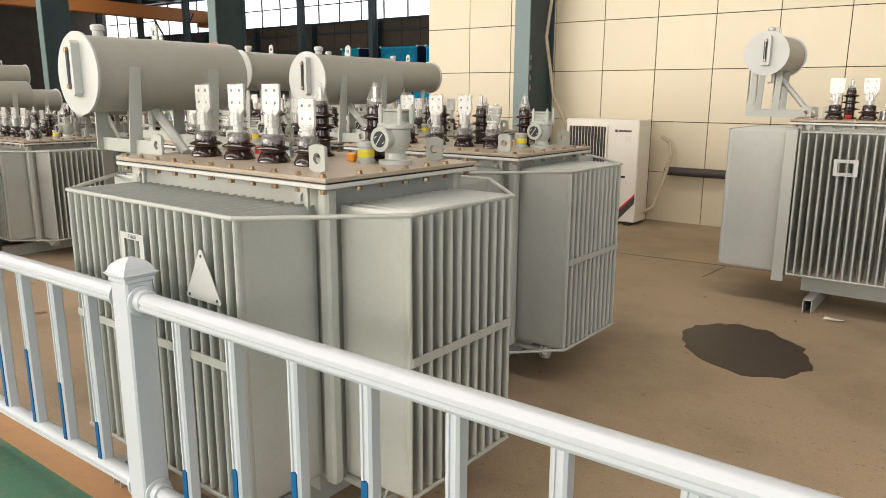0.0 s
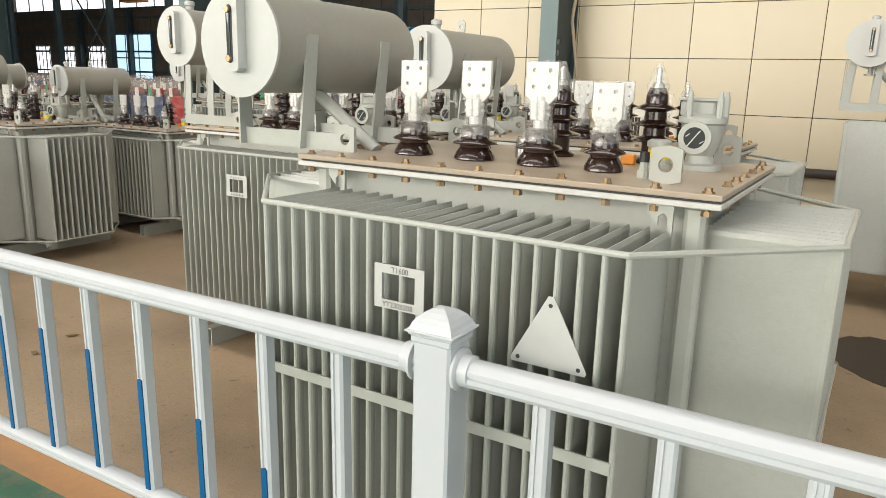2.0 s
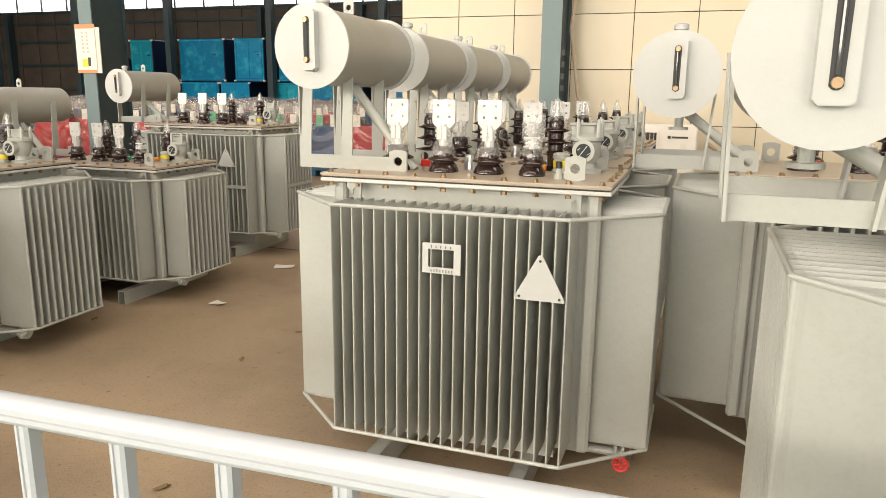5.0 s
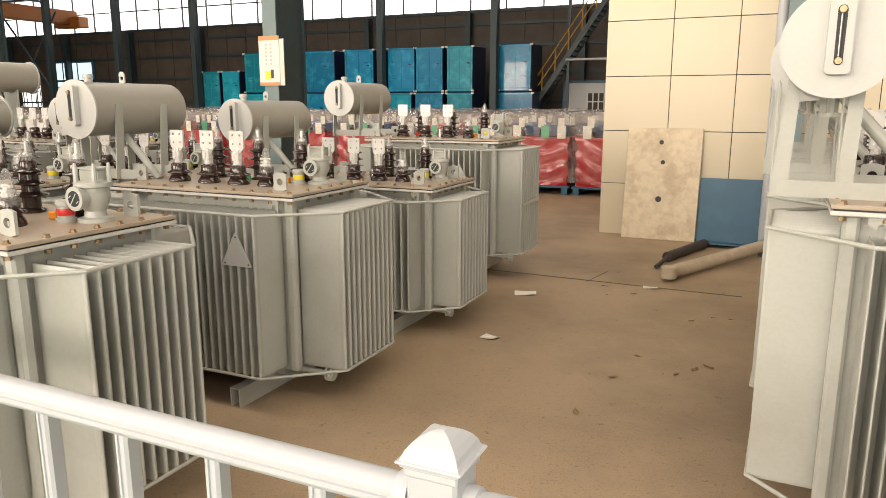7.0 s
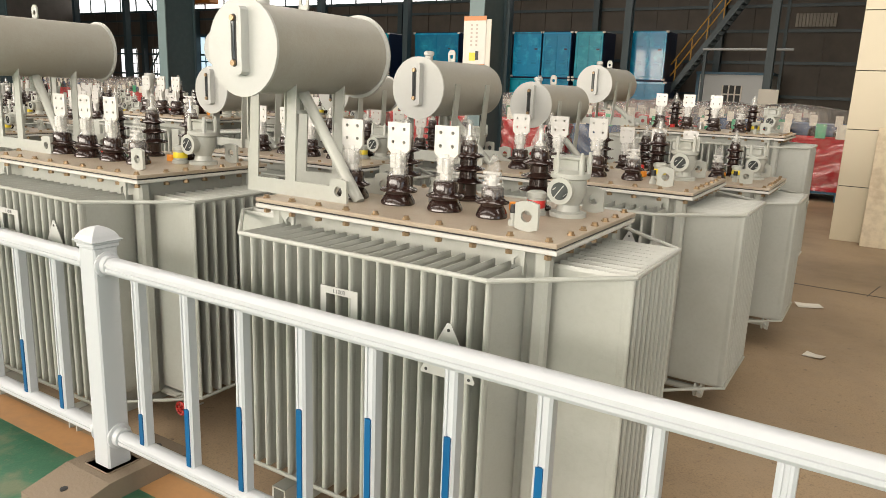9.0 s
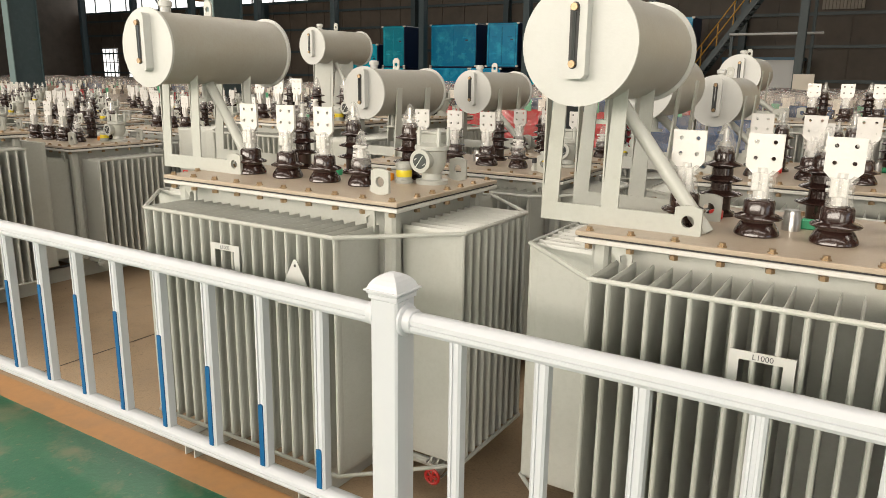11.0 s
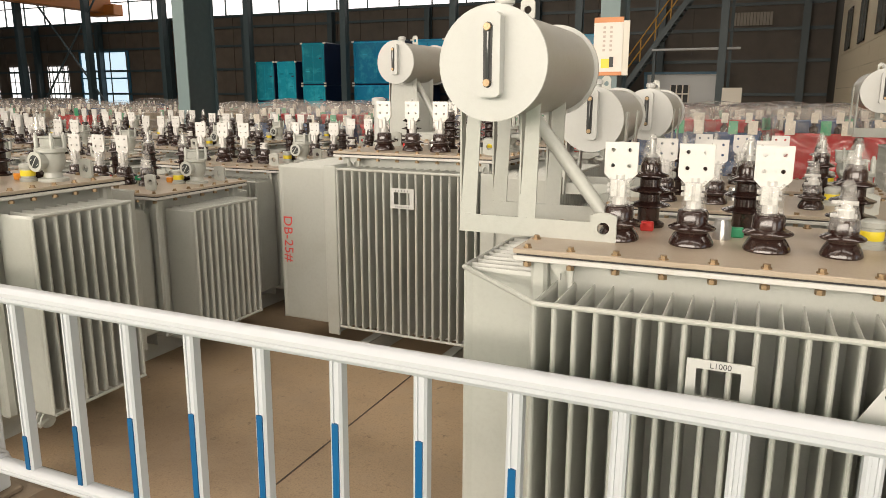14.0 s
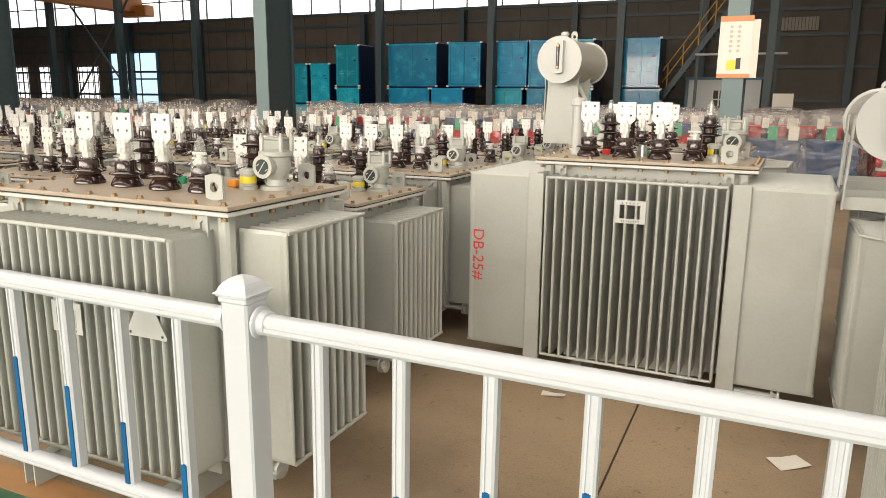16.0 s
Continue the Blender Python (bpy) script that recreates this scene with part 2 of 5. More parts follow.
# ---- mesh helpers ----
class Mesh:
    """Vertices and faces of one part."""

    def __init__(self):
        self.v, self.f = [], []

    def add(self, v, f):
        k = len(self.v)
        self.v += [tuple(p) for p in v]
        self.f += [tuple(i + k for i in q) for q in f]
        return self

    def box(self, x0, x1, y0, y1, z0, z1, b=0.0):
        """A box; b cuts its upright and lying edges."""
        if b <= 0:
            v = [(x, y, z) for z in (z0, z1) for x, y in ((x0, y0), (x1, y0), (x1, y1), (x0, y1))]
            return self.add(v, [(3, 2, 1, 0), (4, 5, 6, 7), (0, 1, 5, 4), (1, 2, 6, 5), (2, 3, 7, 6), (3, 0, 4, 7)])
        v = []
        for z, k in ((z0, b), (z0 + b, 0), (z1 - b, 0), (z1, b)):
            for x, y in ((x0 + b, y0 + k), (x1 - b, y0 + k), (x1 - k, y0 + b), (x1 - k, y1 - b), (x1 - b, y1 - k), (x0 + b, y1 - k), (x0 + k, y1 - b), (x0 + k, y0 + b)):
                v.append((x, y, z))
        f = [tuple(range(7, -1, -1)), tuple(range(24, 32))]
        for r in range(3):
            f += [(r * 8 + i, r * 8 + (i + 1) % 8, r * 8 + 8 + (i + 1) % 8, r * 8 + 8 + i) for i in range(8)]
        return self.add(v, f)

    def tube(self, a, b, r0, r1=None, n=10, closed=True):
        r1 = r0 if r1 is None else r1
        a, b = Vector(a), Vector(b)
        q = (b - a).to_track_quat("Z", "Y")
        v = []
        for p, r in ((a, r0), (b, r1)):
            v += [p + q @ Vector((r * math.cos(2 * math.pi * i / n), r * math.sin(2 * math.pi * i / n), 0)) for i in range(n)]
        f = [(i, (i + 1) % n, n + (i + 1) % n, n + i) for i in range(n)]
        if closed:
            f += [tuple(range(n - 1, -1, -1)), tuple(range(n, 2 * n))]
        return self.add(v, f)

    def lathe(self, prof, at=(0, 0, 0), axis="z", n=16):
        """A turned body: prof is rows of radius and height."""
        v, f = [], []
        for r, h in prof:
            for i in range(n):
                c, s = r * math.cos(2 * math.pi * i / n), r * math.sin(2 * math.pi * i / n)
                p = (c, s, h) if axis == "z" else (c, h, -s) if axis == "y" else (h, c, s)
                v.append((p[0] + at[0], p[1] + at[1], p[2] + at[2]))
        for k in range(len(prof) - 1):
            f += [(k * n + i, k * n + (i + 1) % n, (k + 1) * n + (i + 1) % n, (k + 1) * n + i) for i in range(n)]
        f += [tuple(range(n - 1, -1, -1)), tuple(range((len(prof) - 1) * n, len(prof) * n))]
        return self.add(v, f)

    def hoop(self, loop, z, r, n=8):
        """A round rod bent into a closed level loop."""
        v, f, c = [], [], len(loop)
        for i, p in enumerate(loop):
            a = (Vector(p) - Vector(loop[i - 1])).normalized()
            b = (Vector(loop[(i + 1) % c]) - Vector(p)).normalized()
            t = (a + b).normalized()
            o = Vector((t.y, -t.x)) / max(0.5, t.dot(a))
            v += [(p[0] + o.x * r * math.cos(2 * math.pi * k / n), p[1] + o.y * r * math.cos(2 * math.pi * k / n), z + r * math.sin(2 * math.pi * k / n)) for k in range(n)]
        for i in range(c):
            j = (i + 1) % c
            f += [(i * n + k, i * n + (k + 1) % n, j * n + (k + 1) % n, j * n + k) for k in range(n)]
        return self.add(v, f)

    def prism(self, poly, d0, d1, plane="xz"):
        """A flat outline given thickness, from d0 to d1 across its plane."""
        n = len(poly)
        at = {"xz": lambda a, b, d: (a, d, b), "xy": lambda a, b, d: (a, b, d), "yz": lambda a, b, d: (d, a, b)}[plane]
        v = [at(a, b, d) for d in (d0, d1) for a, b in poly]
        return self.add(v, [tuple(range(n - 1, -1, -1)), tuple(range(n, 2 * n))] + [(i, (i + 1) % n, n + (i + 1) % n, n + i) for i in range(n)])

    def data(self, name, material, smooth=False):
        me = bpy.data.meshes.new(name)
        me.from_pydata(self.v, [], self.f)
        bm = bmesh.new()
        bm.from_mesh(me)
        if name == "terminal_plate":
            bmesh.ops.remove_doubles(bm, verts=bm.verts[:], dist=1e-5)
        bmesh.ops.recalc_face_normals(bm, faces=bm.faces[:])
        bm.to_mesh(me)
        bm.free()
        if smooth:
            for p in me.polygons:
                p.use_smooth = True
            me.set_sharp_from_angle(angle=radians(35))
        me.materials.append(material)
        return me


def part(name, me, parent, m=None, label=""):
    ob = new(name, me)
    ob.parent = parent
    if m is not None:
        ob.matrix_basis = m
    return tagged(ob, label)


def thing(name, label, category, m=None, group="", kind=""):
    ob = new(name)
    ob.empty_display_size = 0.1
    if m is not None:
        ob.matrix_basis = m
    return tagged(ob, label, category, group, kind)


def solid(name, mesh, material, label, category, m=None, group="", kind="", smooth=False):
    ob = new(name, mesh.data(name, material, smooth))
    if m is not None:
        ob.matrix_basis = m
    return tagged(ob, label, category, group, kind)


def ring_plate(cx, cz, w, h, hole, y0, y1, n=12):
    """An upright plate with rounded shoulders and a round hole, in the xz plane."""
    m = Mesh()
    outer, inner = [], []
    for i in range(n):
        a = 2 * math.pi * i / n + math.pi / n
        c, s = math.cos(a), math.sin(a)
        k = 1 / max(abs(c) / (w / 2), abs(s) / (h / 2))
        k = min(k, 0.62 * max(w, h)) if s > 0 else k
        outer.append((cx + k * c, cz + k * s))
        inner.append((cx + hole * c, cz + hole * s))
    v = [(x, y, z) for y in (y0, y1) for x, z in outer + inner]
    f = []
    for i in range(n):
        j = (i + 1) % n
        f += [(i, j, n + j, n + i), (2 * n + i, 3 * n + i, 3 * n + j, 2 * n + j), (i, 2 * n + i, 2 * n + j, j), (n + i, n + j, 3 * n + j, 3 * n + i)]
    return m.add(v, f)


# ---- structure ----
X0, X1, Y0, Y1 = -66.0, 9.0, -12.0, 36.5
solid("floor", Mesh().box(X0, X1, 1.30, Y1, -0.2, 0.0), CONC, "dusty brown concrete hall floor", "floor", kind="structure")
solid("floor_line", Mesh().box(X0, X1, 1.17, 1.30, -0.2, 0.001), ORL, "worn orange painted floor line", "floor line", kind="structure")
solid("floor_walkway", Mesh().box(X0, X1, Y0, 1.17, -0.2, 0.0), GRN, "scuffed green painted walkway floor", "floor", kind="structure")

wall = thing("wall_north", "dark brown corrugated cladding wall with a high window band", "wall", kind="structure")
part("lower_cladding", Mesh().box(X0, X1, Y1, Y1 + 0.2, 0, 6.2).data("lower_cladding", WALLD), wall)
part("upper_cladding", Mesh().box(X0, X1, Y1, Y1 + 0.2, 8.75, ROOF).data("upper_cladding", WALLD), wall)
rib = Mesh().box(-0.05, 0.05, -0.05, 0, 0, 6.15).data("rib", WALLD)
k = 0
while X0 + 1.0 + k * 1.5 < X1:
    part("rib", rib, wall, pose(X0 + 1.0 + k * 1.5, Y1, 0))
    k += 1
for z in (1.5, 3.0, 4.4, 5.5):
    part("girt", Mesh().box(X0, X1, -0.12, -0.05, z, z + 0.14).data("girt", TEAL), wall, pose(0, Y1, 0))
win = thing("window_1", "long band of bright steel-framed panes under the roof", "window", pose(0, Y1, 6.25), kind="structure")
pane = Mesh().box(0.03, 1.97, 0.10, 0.13, 0.05, 1.22).data("pane", SKYM)
pane2 = Mesh().box(0.03, 1.97, 0.10, 0.13, 1.28, 2.45).data("pane", SKYM)
bar = Mesh().box(-0.03, 0.03, 0.02, 0.16, 0, 2.5).data("mullion", TEAL)
x = X0
while x < X1 - 1:
    part("pane", pane, win, pose(x, 0, 0))
    part("pane", pane2, win, pose(x, 0, 0))
    part("mullion", bar, win, pose(x, 0, 0))
    x += 2.0
part("transom", Mesh().box(X0, X1, 0.04, 0.15, 1.22, 1.28).data("transom", TEAL), win)
part("window_sill", Mesh().box(X0, X1, -0.1, 0.2, -0.1, 0.05).data("window_sill", TEAL), win)

solid("wall_west", Mesh().box(X0 - 0.2, X0, Y0, Y1, 0, ROOF), WALLD, "dark brown far end wall of the hall", "wall", kind="structure")
# End wall out of view; its opening is added for the east fill.
we = thing("wall_east", "unseen pale plastered end wall with an opening added for light", "wall", kind="structure")
for nm, y0, y1, z0 in (("left_wall", Y0, -7.0, 0), ("gate_head", -7.0, 2.0, 5.2), ("right_wall", 2.0, 8.5, 0)):
    part(nm, Mesh().box(X1, X1 + 0.2, y0, y1, z0, ROOF).data(nm, PLAST), we)
# Unseen wall behind the walkway; both openings are added for the fill lamps.
ws = thing("wall_south", "unseen pale plastered wall with two openings added for fill light", "wall", kind="structure")
for nm, x0, x1, z0, z1 in (("left_wall", X0, -33.2, 0, ROOF), ("sill_wall", -33.2, -2.6, 0, 2.4), ("upper_wall", -33.2, -2.6, 6.0, ROOF), ("middle_wall", -2.6, -1, 0, ROOF), ("gate_head", -1, 8, 5.6, ROOF), ("right_wall", 8, X1, 0, ROOF)):
    part(nm, Mesh().box(x0, x1, Y0 - 0.2, Y0, z0, z1).data(nm, PLAST), ws)

roof = thing("ceiling", "dark steel roof with skylight strips", "ceiling", kind="structure")
edges = [Y0] + [e for y, w in SKYLIGHTS for e in (y - w / 2, y + w / 2)] + [Y1]
rm = Mesh()
for a, b in zip(edges[::2], edges[1::2]):
    rm.box(X0, X1, a, b, ROOF, ROOF + 0.15)
for y, w in SKYLIGHTS:
    for x in (-50.0, -30.0, -10.0, 9.0):
        rm.box(x - 0.9, x + 0.9, y - w / 2, y + w / 2, ROOF, ROOF + 0.15)
part("roof_sheet", rm.data("roof_sheet", ROOFM), roof)
for k in range(12):
    x = -59.0 + k * 6.1
    tm = Mesh().box(x - 0.08, x + 0.08, 8.0, Y1, 9.3, 9.45).box(x - 0.08, x + 0.08, 8.0, Y1, 8.5, 8.62)
    for j in range(13):
        tm.tube((x, 8 + j * 2, 8.55), (x, 9 + j * 2, 9.35), 0.04, n=6).tube((x, 9 + j * 2, 9.35), (x, 10 + j * 2, 8.55), 0.04, n=6)
    part("truss", tm.data("truss", TEAL), roof)


def h_column(x, y, w, d, h, material, face):
    """An upright H-section steel column on a base plate."""
    c = thing("steel_column", "dark teal painted H-section steel hall column", "column", pose(x, y, 0), "hall columns", "structure")
    part("flange", Mesh().box(-w / 2, w / 2, -d / 2, -d / 2 + 0.02, 0, h).data("flange", face), c, label="front flange, in a lit teal tone on the near columns")
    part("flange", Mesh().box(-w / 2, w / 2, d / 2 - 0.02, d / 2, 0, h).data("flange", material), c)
    part("web", Mesh().box(-0.012, 0.012, -d / 2 + 0.02, d / 2 - 0.02, 0, h).data("web", material), c)
    part("side_cover", Mesh().box(w / 2 - 0.06, w / 2 - 0.04, -d / 2 + 0.02, d / 2 - 0.02, 0, h).data("side_cover", material), c)
    part("base_plate", Mesh().box(-w / 2 - 0.08, w / 2 + 0.08, -d / 2 - 0.08, d / 2 + 0.08, 0, 0.03).data("base_plate", material), c)
    return c


for k in range(8):
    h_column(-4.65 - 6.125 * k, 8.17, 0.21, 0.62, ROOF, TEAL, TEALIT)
for k in range(9):
    h_column(-10.83 - 5.9 * k, 31.6, 0.3, 0.4, ROOF, TEAL, TEAL)
    h_column(-7.7 - 6.125 * k, 36.2, 0.3, 0.4, 6.15, TEAL, TEAL)

# cream tiled building
BX, BY = -6.58, 8.5
bw = thing("wall_cream", "cream tiled building wall inside the hall", "wall", kind="structure")
part("core", Mesh().box(BX + 0.012, X1, BY + 0.012, BY + 0.25, 0, ROOF).data("core", JOINT), bw)
part("side_core", Mesh().box(BX + 0.012, BX + 0.25, BY + 0.25, Y1, 0, ROOF).data("side_core", JOINT), bw)
TW, TH = 0.668, 0.6
tile = Mesh().box(0.004, TW - 0.004, -0.001, 0.012, 0.004, TH - 0.004, 0.002).data("tile", TILE)
half = Mesh().box(0.0, -5.868 - BX - 0.004, -0.001, 0.012, 0.004, TH - 0.004, 0.002).data("tile", TILE)
for r in range(9):
    z = -0.01 + r * TH
    part("tile", half, bw, pose(BX, BY, z))
    for c in range(14):
        part("tile", tile, bw, pose(-5.868 + c * TW, BY, z))
sm = Mesh()
for r in range(9):
    for c in range(36):
        sm.box(BX - 0.001, BX + 0.012, BY + 0.02 + c * TW, BY + 0.012 + (c + 1) * TW, -0.006 + r * TH, -0.014 + (r + 1) * TH)
part("side_tiles", sm.data("side_tiles", TILE), bw)
tagged(bw.children[-1], kind="stuff")
for j, (wy, wz) in enumerate([(16.5, 3.1), (20.5, 3.1), (24.5, 3.1), (28.5, 3.1), (13.0, 3.1)]):
    w = thing("window_2", "dark framed window in the cream side wall", "window", pose(BX - 0.02, wy, wz), "side windows", "structure")
    part("pane", Mesh().box(-0.01, 0.0, 0, 1.6, 0, 1.4).data("pane", mat("dim_pane", (0.12, 0.14, 0.14), 0.1)), w)
    fm = Mesh()
    for y in (0, 0.77, 1.54):
        fm.box(-0.03, 0.005, y, y + 0.06, 0, 1.4)
    fm.box(-0.03, 0.005, 0, 1.6, 1.34, 1.4).box(-0.03, 0.005, 0, 1.6, 0, 0.06)
    part("window_frame", fm.data("window_frame", JOINT), w)
solid("drain_pipe", Mesh().tube((-4.80, 8.40, 0.0), (-4.80, 8.40, ROOF), 0.055, n=14), PVC, "white plastic drain pipe beside the column", "pipe", smooth=True)
solid("wall_pipe", Mesh().tube((-2.95, 8.40, 0.62), (6.0, 8.40, 0.62), 0.05, n=12), PIPED, "dark lagged pipe along the tiled wall", "pipe", smooth=True)


CACHE = {}


def kept(key, make):
    if key not in CACHE:
        CACHE[key] = make()
    return CACHE[key]


# ---- fence ----
# x, y of each post and the height of the top rail there: the run sags and wanders a little
POSTS = [(4.37, 1.13, 0.868), (1.17, 1.125, 0.874), (-2.027, 1.132, 0.874), (-5.214, 1.142, 0.838), (-8.395, 1.160, 0.834), (-11.605, 1.122, 0.862), (-14.82, 1.13, 0.865), (-18.02, 1.13, 0.865)]
# gap from the right-hand post to the first baluster, and the pitch of the balusters
RUNS = [(0.245, 0.2465), (0.245, 0.2465), (0.266, 0.2425), (0.243, 0.2475), (0.270, 0.2455), (0.245, 0.2465), (0.245, 0.2465)]


def fence_panel(p, q, first, pitch):
    """A run of white balusters from the right-hand post p to the left-hand post q; the blue strips rise in an arch."""
    d = Vector((p[0] - q[0], p[1] - q[1], p[2] - q[2]))
    ln = d.length
    tilt = Matrix.Translation((q[0], q[1], q[2] - 0.864)) @ d.to_track_quat("X", "Z").to_matrix().to_4x4()
    f = thing("railing", "white plastic railing with blue strips on its balusters", "railing", tilt, "railings")
    top = [(-0.022, -0.03), (0.022, -0.03), (0.03, -0.018), (0.03, -0.006), (0.026, -0.004), (0.026, 0), (0.03, 0.002), (0.03, 0.012), (0.02, 0.026), (0.008, 0.03), (-0.008, 0.03), (-0.02, 0.026), (-0.03, 0.012), (-0.03, 0.002), (-0.026, 0), (-0.026, -0.004), (-0.03, -0.006), (-0.03, -0.018)]
    part("top_rail", Mesh().prism([(a, 0.864 + b * 0.88) for a, b in top], ln - 0.04, 0.04, "yz").data("top_rail", PVC, True), f)
    part("bottom_rail", Mesh().prism([(a * 0.9, 0.222 + b * 0.8) for a, b in top], ln - 0.04, 0.04, "yz").data("bottom_rail", PVC, True), f)
    rod = kept("rod", lambda: Mesh().prism([(-0.019, -0.014), (-0.012, -0.02), (-0.006, -0.02), (-0.005, -0.016), (0.005, -0.016), (0.006, -0.02), (0.012, -0.02), (0.019, -0.014), (0.019, 0.014), (0.012, 0.02), (-0.012, 0.02), (-0.019, 0.014)], 0.242, 0.842, "xy").data("baluster", PVC))
    for i in range(12):
        x = ln - first - pitch * i
        o = part("baluster", rod, f, pose(x, 0, 0))
        h = 0.28 + 0.385 * math.sin(math.pi * x / ln)
        part("strip", Mesh().box(-0.0095, 0.0095, -0.024, -0.0165, 0.248, h).data("strip", BLUE), o, label="blue reflective strip")
    sock = kept("socket", lambda: Mesh().lathe([(0.047, 0), (0.047, 0.006), (0.045, 0.008), (0.036, 0.010), (0.035, 0.032), (0.031, 0.034)], (0, 0, 0), "x", 20).data("socket", PVC, True))
    screw = kept("screw", lambda: Mesh().lathe([(0.004, 0.006), (0.004, 0.0085)], (0, 0, 0.041), "x", 8).lathe([(0.004, 0.006), (0.004, 0.0085)], (0, 0, -0.041), "x", 8).data("screw", STEEL))
    for x, turn in ((0.046, 0), (ln - 0.046, 180)):
        for z in (0.864, 0.222):
            o = part("socket", sock, f, pose(x, 0, z, 0, 0, turn))
            part("screw", screw, o)
    return f


def fence_post(x, y, rail):
    p = thing("railing_post", "square white plastic railing post with a pyramid cap", "post", pose(x, y, rail - 0.864), "railing posts")
    part("shaft", Mesh().box(-0.045, 0.045, -0.045, 0.045, 0.10, 0.925, 0.006).data("shaft", PVC), p)
    part("collar", Mesh().box(-0.049, 0.049, -0.049, 0.049, 0.921, 0.937, 0.003).box(-0.053, 0.053, -0.053, 0.053, 0.937, 0.944, 0.002).box(-0.059, 0.059, -0.059, 0.059, 0.944, 0.949, 0.002).data("collar", PVC), p)
    rings = [(0.053, 0.949), (0.049, 0.956), (0.046, 0.964), (0.038, 0.975), (0.026, 0.985), (0.014, 0.991), (0.006, 0.993)]
    v = [(a * r, b * r, z) for r, z in rings for a, b in ((-1, -1), (1, -1), (1, 1), (-1, 1))]
    f = [(3, 2, 1, 0), (24, 25, 26, 27)] + [(r + i, r + (i + 1) % 4, r + 4 + (i + 1) % 4, r + 4 + i) for r in range(0, 24, 4) for i in range(4)]
    part("cap", Mesh().add(v, f).data("cap", PVC), p)
    z0 = 0.864 - rail
    part("boot", Mesh().box(-0.07, 0.07, -0.07, 0.07, z0 + 0.075, 0.10, 0.006).data("boot", CONBASE), p, label="dark grey cast boot")
    part("base_block", Mesh().prism([(-0.27, z0 + 0.001), (0.27, z0 + 0.001), (0.27, z0 + 0.035), (0.10, z0 + 0.075), (-0.10, z0 + 0.075), (-0.27, z0 + 0.035)], -0.13, 0.13, "yz").data("base_block", CONBASE), p, label="low sloping concrete base block")
    for u in (-0.19, 0.19):
        part("bolt_hole", Mesh().lathe([(0.014, z0 + 0.050), (0.014, z0 + 0.057)], (0, u, 0), n=10).data("bolt_hole", DARK), p)
    return p


for x, y, h in POSTS:
    fence_post(x, y, h)
for p, q, (first, pitch) in zip(POSTS[:-1], POSTS[1:], RUNS):
    fence_panel(p, q, first, pitch)


# ---- transformers ----
def drilled_plate(half, z0, z1, r=0.0062, t=0.005):
    """A flat bar end with four bolt holes through it."""
    m = Mesh()
    w, h = half / 2, (z1 - z0) / 4
    for cx in (-w, w):
        for cz in (z0 + h, z1 - h):
            out, inn = [], []
            for i in range(8):
                a = math.pi * i / 4
                c, q = math.cos(a), math.sin(a)
                k = 1 / max(abs(c) / w, abs(q) / h)
                if i % 2:
                    out.append((cx + math.copysign(w, c), cz + math.copysign(h, q)))
                else:
                    out.append((cx + k * c, cz + k * q))
                inn.append((cx + r * c, cz + r * q))
            v = [(x, y, z) for y in (-t, t) for x, z in out + inn]
            f = []
            for i in range(8):
                j = (i + 1) % 8
                f += [(i, j, 8 + j, 8 + i), (16 + i, 24 + i, 24 + j, 16 + j), (8 + i, 8 + j, 24 + j, 24 + i)]
                mx, mz = (out[i][0] + out[j][0]) / 2, (out[i][1] + out[j][1]) / 2
                if abs(abs(mx) - half) < 1e-5 or abs(mz - z0) < 1e-5 or abs(mz - z1) < 1e-5:
                    f.append((i, 16 + i, 16 + j, j))
            m.add(v, f)
    return m


